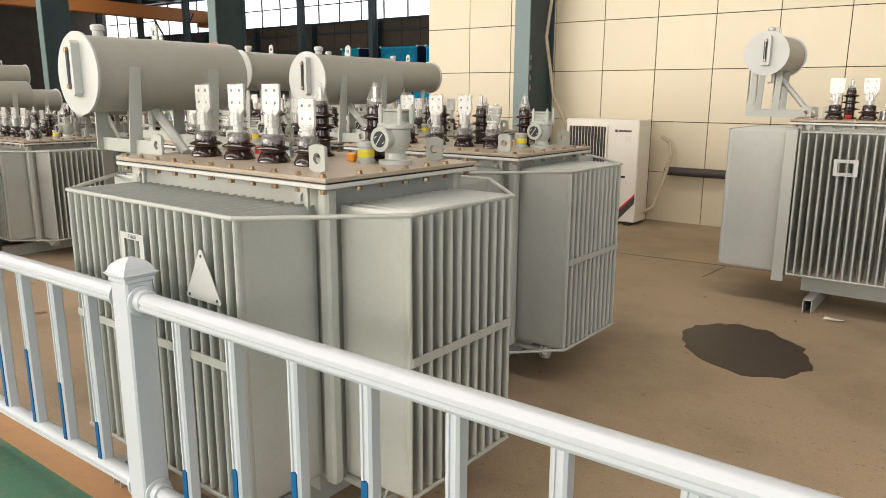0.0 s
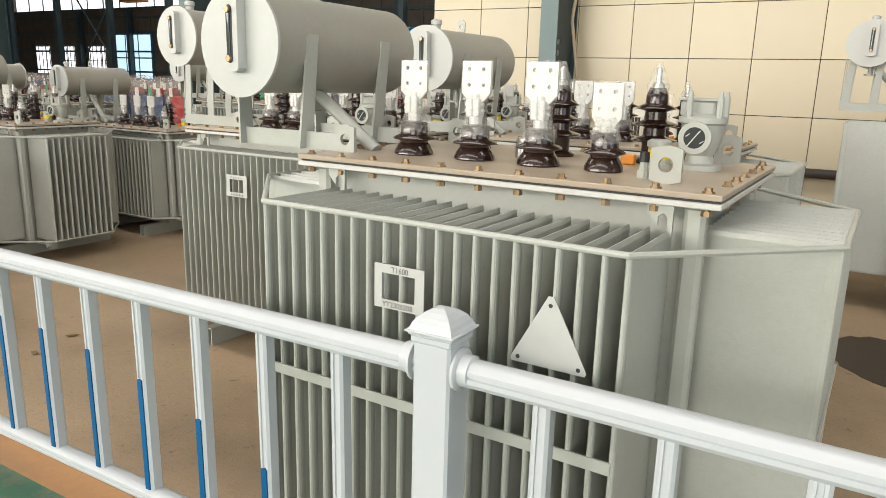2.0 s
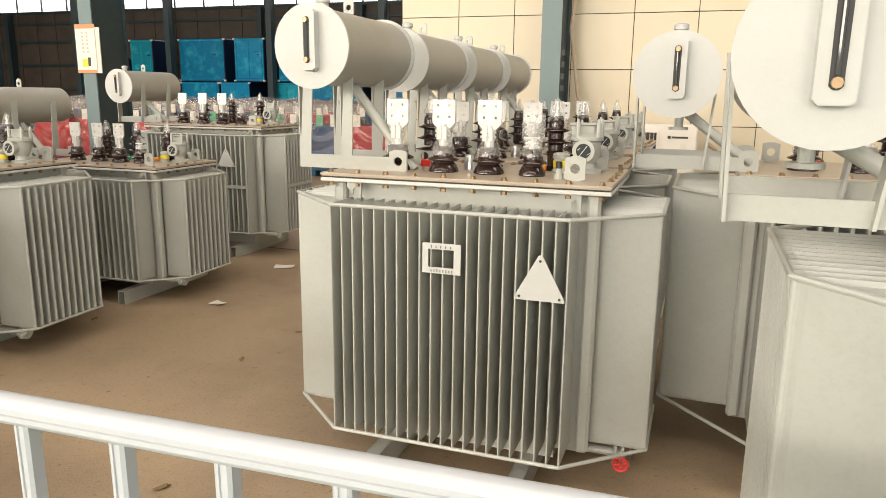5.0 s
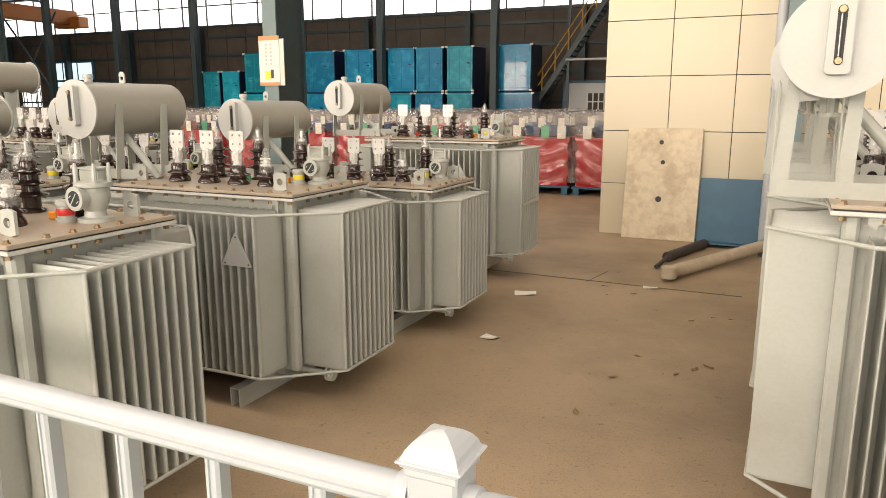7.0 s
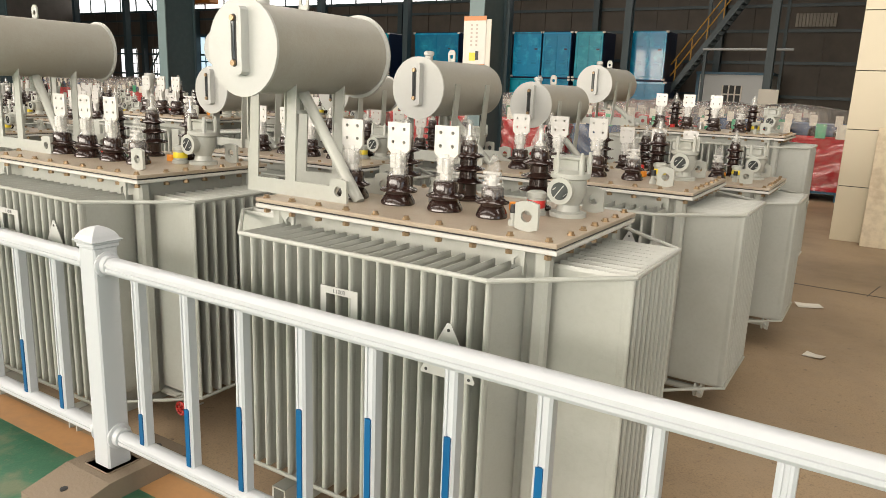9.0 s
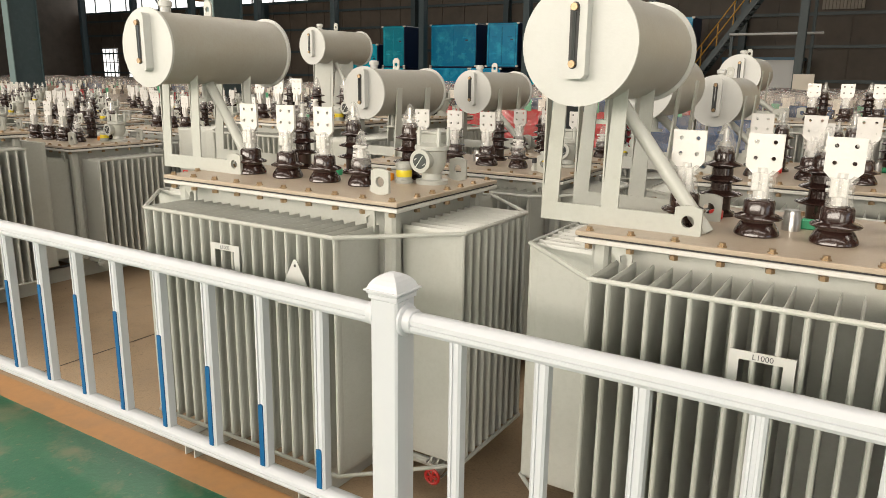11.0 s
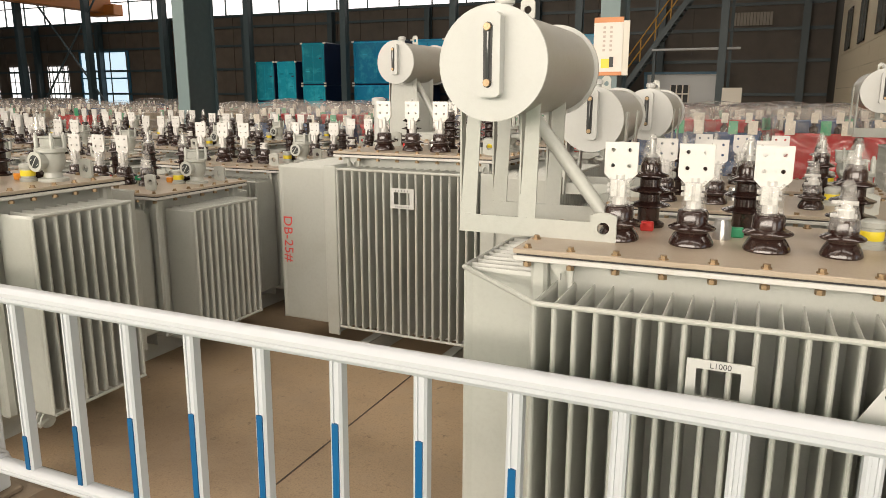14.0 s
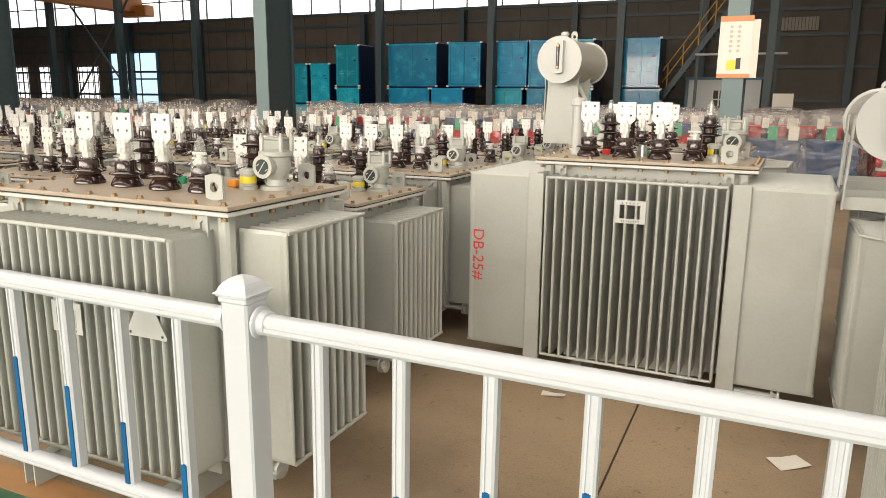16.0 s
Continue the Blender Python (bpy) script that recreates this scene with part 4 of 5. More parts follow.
        for y in (0.16, ln - 0.20):
            fr_ = Mesh()
            hi = az + 0.03
            if side_legs:
                for u, w in ((-r - 0.004, -0.15), (r + 0.004, 0.12)):
                    fr_.add([(cx + w + a, cy + y + b, zt) for a, b in ((-0.004, -0.03), (0.004, -0.03), (0.004, 0.03), (-0.004, 0.03))] + [(cx + u + a, cy + y + b, hi) for a, b in ((-0.004, -0.024), (0.004, -0.024), (0.004, 0.024), (-0.004, 0.024))], [(3, 2, 1, 0), (4, 5, 6, 7), (0, 1, 5, 4), (1, 2, 6, 5), (2, 3, 7, 6), (3, 0, 4, 7)])
            # foot bar laid over the lid's edge
            fr_.box(cx - 0.15, cx + 0.26, cy + y - 0.004, cy + y + 0.004, zt, zt + 0.055).box(cx - 0.15, cx + 0.26, cy + y, cy + y + 0.05, zt, zt + 0.006)
            for u, w in () if side_legs else ((-0.105, -0.13), (0.075, 0.06)):
                hi = az - math.sqrt(max(r * r - u * u, 0.0001)) + 0.012
                fr_.prism([(cx + w - 0.026, zt), (cx + w + 0.026, zt), (cx + u + 0.02, hi + 0.03), (cx + u - 0.02, hi + 0.03)], cy + y - 0.003, cy + y + 0.003)
                fr_.box(cx + w - 0.026, cx + w - 0.021, cy + y, cy + y + 0.035, zt, hi - 0.01)
            if leg_plate:
                fr_.box(cx - 0.13, cx + 0.06, cy + y - 0.006, cy + y - 0.002, zt, az - r * 0.8)
            P3("drum_frame", fr_, GREY)
            part("lifting_lug", lug, root, pose(cx + 0.29, cy + y + 0.0, zt - 0.006))
        P3("oil_pipe", Mesh().tube((cx + 0.01, cy + ln * 0.42, az - r + 0.02), (cx + 0.01, cy + ln * 0.42, az - r - 0.06), 0.018, n=10).tube((cx + 0.03, cy + ln * 0.42, az - r + 0.01), (cx + 0.33, cy + ln * 0.36, zt), 0.021, n=12).lathe([(0.04, az - r - 0.07), (0.04, az - r - 0.058)], (cx + 0.01, cy + ln * 0.42, 0), n=14), GREY, smooth=True)
    return root


GREYL = "grey finned transformer with oil drum, "
BIG = dict(dF=0.31, dS=0.295, Lf=0.995, Ws=0.555, side_legs=True, rear_rim=False)
ROW = dict(dF=0.235, dS=0.245, Lf=0.93, Ws=0.46)
transformer((-1.678, 1.252), -1.3, red_wheel=True, wrapped=2, lvy=-0.14, zb=0.21, zf=1.145, zl=1.233, label=GREYL + "standing by the white railing", tank_cap=(-1.331, 0.275, 1.567), plate=(-0.045, 0.98), marks=("T1600", "YT2308208"), triangle=(0.345, 0.95), band=0.5, fourth=True, cyl=(0.155, 0.74), **BIG)
transformer((-1.93, 2.80), -1.5, wrapped=2, zb=0.21, zf=1.13, zl=1.195, label=GREYL + "behind another, near the tiled wall", tank_cap=(-1.36, 0.25, 1.575), band=0.5, cyl=(0.15, 0.72), **BIG)
SLIM = dict(dF=0.195, dS=0.225, Lf=0.893, Ws=0.42, cyl=(0.146, 0.66), nf=21, lip=1.05)
transformer((-3.582, 2.462), -1.0, wrapped=2, red_wheel=True, zb=0.185, zf=1.09, zl=1.18, label=GREYL + "at the head of its row", tank_cap=(-1.03, 0.155, 1.664), plate=(0.0, 0.92), triangle=(0.355, 0.88), **SLIM)
for i in range(3):
    transformer((-3.60 + 0.01 * i, 3.36 + 0.85 * i), -1.5, zb=0.185, zf=1.09, zl=1.165, label=GREYL + "behind another in its row", tank_cap=(-1.05, 0.25, 1.66), near=False, **SLIM)
transformer((-6.973, 1.351), 0, vent_paint=RED, marks=("L1000", ""), zb=0.16, zf=0.982, zl=1.055, label=GREYL + "close behind the white railing", tank_cap=(-1.05, 0.14, 1.575), plate=(-0.03, 0.815), triangle=(0.36, 0.76), cyl=(0.15, 0.62), **ROW)
transformer((-6.94, 2.755), 0, zb=0.17, zf=0.98, zl=1.055, label=GREYL + "beside the open aisle", tank_cap=(-1.37, 0.213, 1.458), triangle=(0.40, 0.81), dF=0.22, dS=0.262, Lf=0.985, Ws=0.485, cyl=(0.15, 0.69), side_legs=True, rear_rim=False)
transformer((-6.80, 4.045), 0, zb=0.18, zf=0.892, zl=0.965, label=GREYL + "lower than its neighbours", tank_cap=(-1.40, 0.095, 1.373), dF=0.18, dS=0.20, Lf=0.95, Ws=0.47, cyl=(0.138, 0.72), side_legs=True, rear_rim=False)
transformer((-6.945, 5.62), 0, zb=0.23, zf=1.12, zl=1.19, label=GREYL + "at the end of the aisle", tank_cap=(-1.42, 0.10, 1.538), triangle=(0.336, 0.915), plate=(-0.1, 0.9), band=0.48, dF=0.16, dS=0.23, Lf=1.05, Ws=0.46, cyl=(0.145, 0.72), side_legs=True, rear_rim=False)
transformer((-8.718, 1.290), 0, red_wheel=True, zb=0.16, zf=0.996, zl=1.08, label=GREYL + "beside a white railing post", tank_cap=(-1.126, 0.21, 1.585), plate=(-0.02, 0.855), triangle=(0.31, 0.82), cyl=(0.142, 0.65), marks=("L1000", "Y2398546"), **ROW)
transformer((-8.70, 2.66), 0, zb=0.17, zf=0.95, zl=1.02, label=GREYL + "behind another in its row", tank_cap=(-1.175, 0.26, 1.395), near=False, cyl=(0.135, 0.66), dF=0.2, dS=0.22, Lf=0.98, Ws=0.42, side_legs=True)
transformer((-8.64, 3.74), 0, zb=0.17, zf=0.92, zl=0.99, label=GREYL + "behind another in its row", tank_cap=(-1.14, 0.26, 1.393), near=False, cyl=(0.135, 0.66), dF=0.2, dS=0.22, Lf=0.95, Ws=0.42, side_legs=True)
transformer((-0.03, 5.37), -1, zb=0.26, zf=1.26, zl=1.325, label=GREYL + "before the cream tiled wall", tank_cap=(-1.355, 0.60, 1.81), plate=(-0.18, 1.03), dF=0.22, dS=0.43, Lf=0.95, Ws=0.8, Wt=0.5, cyl=(0.15, 0.6), rods=False, posts=True)
transformer((-10.478, 3.035), -1.5, zb=0.17, zf=1.10, zl=1.175, label="grey finned oil transformer stencilled with red letters", plate=(0.0, 0.955), dF=0.2, dS=0.37, Lf=0.845, Ws=0.82, Wt=0.5, tube_cap=True, wrapped=False, rods=False, posts=True, stencil=True)
transformer((-10.60, 4.30), -4.0, zb=0.17, zf=1.08, zl=1.16, label=GREYL + "behind the red-lettered one", leg_plate=True, tank_cap=(-1.1, 0.22, 1.742), near=False, wrapped=False, cyl=(0.145, 0.62), dF=0.2, dS=0.30, Lf=0.9, Ws=0.5)
BARE = "grey finned oil transformer without an oil drum"
transformer((-11.992, 1.232), 0, zb=0.2, zf=1.035, zl=1.115, label=BARE + ", by the railing", triangle=(0.37, 0.78), plate=(-0.0, 0.72), dF=0.205, dS=0.20, Lf=0.95, Ws=0.48, wrapped=True, rods=False)
transformer((-12.16, 2.30), 0, zb=0.2, zf=0.90, zl=0.98, label=BARE + ", lower than its neighbour", dF=0.19, dS=0.21, Lf=0.9, Ws=0.51, wrapped=True, rods=False)
rng = random.Random(11)
base = transformer((-12.2, 3.45), 0, zb=0.18, zf=0.94, zl=1.01, label=BARE + ", in a packed block", near=False, dF=0.2, dS=0.2, Lf=0.92, Ws=0.48, wrapped=False, rods=False)
base2 = transformer((-13.95, 1.30), 0, zb=0.18, zf=0.90, zl=0.975, label=BARE + ", in a packed block", near=False, dF=0.2, dS=0.2, Lf=0.92, Ws=0.48, wrapped=False, rods=False, tube_cap=True)
bx, by = base.matrix_basis.translation.x, base.matrix_basis.translation.y
for r in range(6):
    for c in range(6):
        if (r == 0 and c <= 2) or (r, c) == (1, 0):
            continue
        copy_thing(rng.choice((base, base2)), pose(bx - r * 1.72 + rng.uniform(-0.08, 0.08), by + (c - 2) * 1.08 + rng.uniform(-0.05, 0.05), 0, 0, 0, rng.uniform(-3, 3)))


# ---- things along the tiled wall ----
def aircon():
    a = thing("air_conditioner", "cream outdoor air conditioner unit standing by the tiled wall", "air conditioner", pose(-3.58, 8.12, 0))
    part("casing", Mesh().box(-0.46, 0.46, -0.18, 0.18, 0.03, 1.22, 0.012).data("casing", ACW), a)
    part("foot", Mesh().box(-0.42, -0.34, -0.2, 0.2, 0, 0.03).data("foot", BLACK), a)
    part("foot", Mesh().box(0.34, 0.42, -0.2, 0.2, 0, 0.03).data("foot", BLACK), a)
    for z in (0.35, 0.9):
        part("grille_recess", Mesh().box(-0.41, 0.06, -0.183, -0.178, z - 0.22, z + 0.24).data("grille_recess", PIPED), a)
        part("fan", Mesh().lathe([(0.19, -0.187), (0.19, -0.183), (0.05, -0.186), (0.05, -0.19)], (-0.17, 0, z), "y", 24).data("fan", DARK), a)
        part("grille_frame", Mesh().box(-0.43, 0.08, -0.2, -0.181, z + 0.235, z + 0.25).box(-0.43, 0.08, -0.2, -0.181, z - 0.24, z - 0.22).box(-0.43, -0.41, -0.2, -0.181, z - 0.22, z + 0.235).box(0.06, 0.08, -0.2, -0.181, z - 0.22, z + 0.235).data("grille_frame", ACW), a)
        for i in range(11):
            part("grille_bar", Mesh().box(-0.37 + i * 0.04, -0.366 + i * 0.04, -0.198, -0.192, z - 0.22, z + 0.235).data("grille_bar", ACW), a)
    part("brand_mark", Mesh().box(0.17, 0.20, -0.1835, -0.18, 1.075, 1.105).box(0.21, 0.37, -0.1835, -0.18, 1.08, 1.10).data("brand_mark", INK), a, label="plain dark bar for the maker's mark")
    part("badge", Mesh().box(0.30, 0.36, -0.1835, -0.18, 0.97, 1.03).data("badge", PAPER), a)
    part("sticker", Mesh().prism([(0.16, 0.05), (0.26, 0.05), (0.45, 0.26), (0.45, 0.34), (0.36, 0.28)], -0.1835, -0.18).data("sticker", INK), a, label="dark and red corner sticker")
    part("sticker_edge", Mesh().prism([(0.13, 0.05), (0.16, 0.05), (0.45, 0.345), (0.45, 0.375)], -0.1837, -0.18).data("sticker_edge", RED), a)
    part("hand_slot", Mesh().box(0.22, 0.32, -0.1835, -0.18, 0.55, 0.575).data("hand_slot", DARK), a)
    return a


aircon()
hose = Mesh()
pts = [(-3.10, 8.15, 0.14), (-3.0, 8.2, 0.2), (-2.93, 8.28, 0.5), (-2.88, 8.36, 0.8), (-2.92, 8.4, 0.95), (-3.02, 8.38, 1.02)]
for a, b in zip(pts, pts[1:]):
    hose.tube(a, b, 0.022, n=8)
solid("refrigerant_hose", hose, PIPEW, "pale lagged hose behind the air conditioner", "hose", smooth=True)
hose = Mesh()
pts = [(-4.47, 8.2, 4.5), (-4.45, 8.25, 2.8), (-4.50, 8.2, 2.2), (-4.40, 8.25, 1.5), (-4.20, 8.3, 1.05)]
for a, b in zip(pts, pts[1:]):
    hose.tube(a, b, 0.02, n=8)
solid("cable", hose, PIPEW, "pale cable running down beside the column", "cable", smooth=True)
for k in range(4):
    solid("warning_tape", Mesh().box(-4.53, -4.50, 7.85, 7.88, 1.55 + 0.12 * k, 1.61 + 0.12 * k), BLACK, "black band of warning tape on the column edge", "tape", group="warning tape")

lean = thing("board", "worn beige board with three holes leaning on the tiles", "board", Matrix.Translation((-5.885, 8.30, 0.0)) @ Matrix.Rotation(radians(-7.5), 4, "X"))
part("panel", Mesh().box(-0.40, 0.40, 0, 0.02, 0, 1.235, 0.004).data("panel", SLAB), lean)
for dx, z, r in ((-0.03, 1.08, 0.025), (0.0, 0.86, 0.024), (-0.02, 0.45, 0.033)):
    part("hole", Mesh().lathe([(r, -0.002), (r, 0.001)], (dx, 0, z), "y", 14).data("hole", DARK), lean)
bs = thing("blue_board", "scuffed dark blue board leaning on the tiled wall", "board", Matrix.Translation((-5.14, 8.38, 0.0)) @ Matrix.Rotation(radians(-6), 4, "X"))
part("panel", Mesh().box(-0.34, 0.40, 0, 0.012, 0.0, 0.70).data("panel", BLSHEET), bs)
part("foot_flap", Mesh().prism([(0.0, 0.0), (0.0, 0.01), (-0.35, 0.012), (-0.35, 0.002)], -0.30, 0.40, "yz").data("foot_flap", BLSHEET), bs)
solid("plastic_pipe", Mesh().tube((-5.50, 6.42, 0.062), (-4.70, 8.05, 0.10), 0.058, n=16).lathe([(0.066, 0), (0.066, 0.09), (0.058, 0.1)], (-5.50, 6.36, 0.03), n=14), PIPEW, "dusty white plastic pipe with an elbow lying on the floor", "pipe", smooth=True)
solid("lagged_pipe", Mesh().tube((-5.62, 7.14, 0.05), (-5.36, 8.0, 0.05), 0.048, n=14).tube((-5.66, 6.75, 0.03), (-5.62, 7.14, 0.045), 0.02, n=8), PIPED, "black lagged pipe lying on the floor", "pipe", smooth=True)

# ---- floor marks and litter ----
rng = random.Random(4)
st = [(-0.98 + 0.37 * math.cos(a) * (1 + rng.uniform(-0.07, 0.07)) - 0.10 * math.sin(a), 4.38 + 0.45 * math.sin(a) * (1 + rng.uniform(-0.07, 0.07))) for a in [2 * math.pi * i / 40 for i in range(40)]]
solid("oil_stain", Mesh().prism(st, 0.0005, 0.0015, "xy"), WET, "dark oil stain soaked into the concrete floor", "stain", kind="structure")
for a, b, w in (((-10.79, 1.4), (-10.80, 3.2), 0.008), ((-7.2, 6.12), (-4.9, 6.07), 0.02), ((-2.9, 6.42), (-1.3, 6.56), 0.014), ((-6.13, 6.05), (-6.05, 6.5), 0.008), ((-1.72, 6.0), (-1.68, 6.5), 0.012)):
    d = (Vector(b) - Vector(a)).normalized() * w / 2
    solid("floor_joint", Mesh().prism([(a[0] - d.y, a[1] + d.x), (b[0] - d.y, b[1] + d.x), (b[0] + d.y, b[1] - d.x), (a[0] + d.y, a[1] - d.x)], 0.0005, 0.0018, "xy"), WET, "dark joint in the concrete floor", "floor joint", kind="structure")
for x, y, w, h, a in ((-6.48, 5.45, 0.17, 0.12, 20), (-6.34, 4.30, 0.11, 0.08, -15), (-10.13, 2.70, 0.14, 0.10, 35), (-11.21, 2.95, 0.12, 0.05, 5), (-5.60, 6.05, 0.12, 0.06, 10), (-0.64, 5.33, 0.12, 0.05, -8)):
    m = Mesh()
    m.add([(-w / 2, -h / 2, 0.001), (0, -h / 2, 0.004), (w / 2, -h / 2, 0.012), (w / 2, h / 2, 0.006), (0, h / 2, 0.002), (-w / 2, h / 2, 0.008)], [(0, 1, 4, 5), (1, 2, 3, 4)])
    m.add([(a_, b_, c_ + 0.0015) for a_, b_, c_ in m.v[:6]], [(0, 1, 4, 5), (1, 2, 3, 4)])
    solid("paper_scrap", m, PAPER, "crumpled pale paper scrap on the floor", "paper", pose(x, y, 0.001, 0, 0, a), "paper scraps")
leaf = Mesh().add([(-0.05, 0, 0), (-0.02, 0.022, 0.012), (0.03, 0.018, 0.006), (0.055, 0, 0.014), (0.02, -0.02, 0.004), (-0.03, -0.016, 0.01)], [(0, 1, 2, 3, 4, 5)])
leafm = mat("dry_leaf", (0.20, 0.13, 0.05), 0.8)
for i in range(46):
    x, y = rng.uniform(-11.2, -0.4), rng.uniform(1.5, 7.0)
    if i < 26:
        x, y = rng.uniform(-6.3, -4.9), rng.uniform(1.5, 6.5)
    elif i < 36:
        x, y = rng.uniform(-1.2, 0.8), rng.uniform(2.0, 6.8)
    sc = rng.uniform(0.25, 0.75)
    ob = solid("dry_leaf", leaf, leafm, "small dry brown leaf on the floor", "leaf", pose(x, y, 0.001, 0, 0, rng.uniform(0, 360)) @ Matrix.Scale(sc, 4), "dry leaves")

# ---- poster column, crates and far things ----
po = thing("poster", "white and orange safety poster on the column", "poster", pose(-10.78, 7.846, 2.03))
part("sheet", Mesh().box(-0.16, 0.16, -0.008, 0, -0.31, 0.31).data("sheet", POSTER), po)
part("band", Mesh().box(-0.16, 0.16, -0.0095, -0.008, 0.255, 0.31).data("band", POSTERO), po, label="orange band")
part("band", Mesh().box(-0.16, 0.16, -0.0095, -0.008, -0.31, -0.27).data("band", POSTERO), po)
for cx_ in (-0.045, 0.03):
    for i in range(6):
        part("writing", Mesh().box(cx_ - 0.014, cx_ + 0.014, -0.0095, -0.008, 0.19 - i * 0.048, 0.215 - i * 0.048).data("writing", INKP), po, label="unreadable dark mark")
part("picture", Mesh().box(-0.07, 0.02, -0.0095, -0.008, -0.23, -0.13).data("picture", YELLOW), po)
part("picture", Mesh().box(0.02, 0.065, -0.0097, -0.008, -0.22, -0.11).data("picture", INK), po)
solid("notice_board", Mesh().box(-10.80, -10.555, 7.847, 7.859, 1.72, 2.30), PAPER, "narrow pale board behind the poster", "board")


def crate(x0, x1, z0, z1, material, y=32.0):
    c = thing("crate", "large glossy blue sheet-steel cabinet, stacked", "cabinet", pose((x0 + x1) / 2, y, z0), "stacked cabinets")
    w, h = (x1 - x0) / 2, z1 - z0
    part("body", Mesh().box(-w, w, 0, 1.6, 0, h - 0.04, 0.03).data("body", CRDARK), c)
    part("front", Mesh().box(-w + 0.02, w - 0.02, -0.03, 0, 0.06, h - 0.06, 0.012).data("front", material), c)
    part("rail", Mesh().box(-w, w, -0.05, 0, h - 0.16, h - 0.1).data("rail", material), c)
    for u in (-1, 1):
        for z in (0.04, h - 0.12):
            part("corner_cap", Mesh().box(u * w - 0.06, u * w + 0.06, -0.06, 0.02, z, z + 0.08).data("corner_cap", PAPER), c, label="pale corner cap")
    part("front_frame", Mesh().box(-w + 0.1, -w + 0.15, -0.045, -0.03, 0.15, h - 0.24, 0.006).box(w - 0.15, w - 0.1, -0.045, -0.03, 0.15, h - 0.24, 0.006).box(-0.03, 0.03, -0.045, -0.03, 0.15, h - 0.24, 0.006).box(-w + 0.15, w - 0.15, -0.045, -0.03, 0.15, 0.2, 0.006).data("front_frame", material), c)
    for u in (-0.5, 0.5):
        for a, z0, z1 in ((0.13, 0.30, 0.33), (0.11, 0.36, 0.38), (0.12, 0.66, 0.69)):
            part("vent", Mesh().box(u * w - a, u * w + a, -0.04, -0.028, h * z0, h * z1, 0.004).data("vent", material), c)
    part("latch", Mesh().box(w * 0.55, w * 0.55 + 0.14, -0.06, -0.03, h * 0.6, h * 0.63).data("latch", CRDARK), c)
    return c


for x0, x1, m_ in ((-31.4, -30.0, CRTEAL), (-28.3, -25.6, CRBLUE), (-25.0, -23.3, CRBLUE), (-22.5, -21.0, CRBLUE), (-20.95, -19.5, CRBLUE), (-19.3, -17.95, CRTEAL), (-16.65, -15.1, CRBLUE)):
    crate(x0, x1, 2.02, 4.2, m_)
for x0, x1, m_ in ((-31.4, -30.0, CRTEAL), (-28.3, -26.0, CRBLUE), (-25.9, -24.2, CRBLUE), (-22.9, -21.2, CRTEAL), (-21.0, -19.5, CRBLUE), (-19.3, -17.95, CRTEAL), (-16.75, -15.0, CRBLUE)):
    crate(x0, x1, 0.0, 2.06, m_)
for x0, x1 in ((-34.4, -33.2), (-33.0, -31.8)):
    crate(x0, x1, 1.16, 3.3, CRTEAL)
    crate(x0, x1, 0.0, 1.2, CRTEAL)

crane = thing("bridge_crane", "orange bridge crane girder under the roof", "crane", pose(-49.3, 0, 6.75))
part("girder", Mesh().box(-0.4, 0.4, 10, 36, 0, 0.9, 0.05).data("girder", CRANE), crane)
part("end_carriage", Mesh().box(-1.2, 1.2, 35.4, 36.2, -0.2, 0.5, 0.05).data("end_carriage", CRANE), crane)
solid("crane_rail", Mesh().box(X0, X1, 35.5, 36.0, 8.75, 9.4), TEAL, "dark steel crane runway beam", "beam", kind="structure")

stair = thing("steel_stair", "steel stair with a yellow handrail against the far wall", "stairs", pose(-16.35, 33.0, 0))
for y in (0.0, 0.9):
    part("stringer", Mesh().prism([(0, 0), (0.28, 0), (4.75, 6.5), (4.47, 6.5)], y, y + 0.06).data("stringer", TEAL), stair)
tread = Mesh().box(0, 0.26, 0.06, 0.9, 0, 0.03).data("tread", TEAL)
for i in range(30):
    part("tread", tread, stair, pose(0.14 + i * 0.149, 0, 0.2 + i * 0.2145))
upright = Mesh().tube((0, 0, 0), (0, 0, 1.05), 0.028, n=6).data("baluster", STAIRY)
for i in range(8):
    part("baluster", upright, stair, pose(0.25 + i * 0.6, 0.03, 0.25 + i * 0.864))
for dz in (0.65, 1.15):
    part("handrail", Mesh().tube((0.1, 0.03, dz), (4.55, 0.03, 6.4 + dz), 0.028, n=8).data("handrail", STAIRY), stair, label="yellow handrail")
solid("wall_rail", Mesh().tube((-13.8, 33.0, 3.46), (-10.2, 33.0, 3.46), 0.05, n=8), CABIN, "pale horizontal pipe on steel posts by the stair", "pipe", smooth=True)
for x in (-13.7, -10.6):
    solid("rail_post", Mesh().box(x - 0.06, x + 0.06, 33.06, 33.18, 0, 6.4), TEAL, "dark steel post behind the pale pipe", "post", kind="structure")

cab = thing("site_cabin", "pale panel cabin with a blue frame and a barred window", "cabin", pose(-14.2, 34.4, 0))
part("wall", Mesh().box(0, 3.1, 0, 1.8, 0, 2.5, 0.02).data("wall", CABIN), cab)
part("roof_trim", Mesh().box(-0.08, 3.18, -0.08, 1.9, 2.45, 2.56).data("roof_trim", BLSHEET), cab, label="blue roof trim")
part("corner_trim", Mesh().box(-0.05, 0.08, -0.06, 0.1, 0, 2.5).data("corner_trim", BLSHEET), cab)
wd = part("window", Mesh().box(1.10, 1.96, -0.03, 0.0, 1.2, 1.98).data("window", DARK), cab)
for i in range(4):
    part("bar", Mesh().box(1.10 + i * 0.267, 1.16 + i * 0.267, -0.05, -0.03, 1.2, 1.98).data("bar", PAPER), wd)
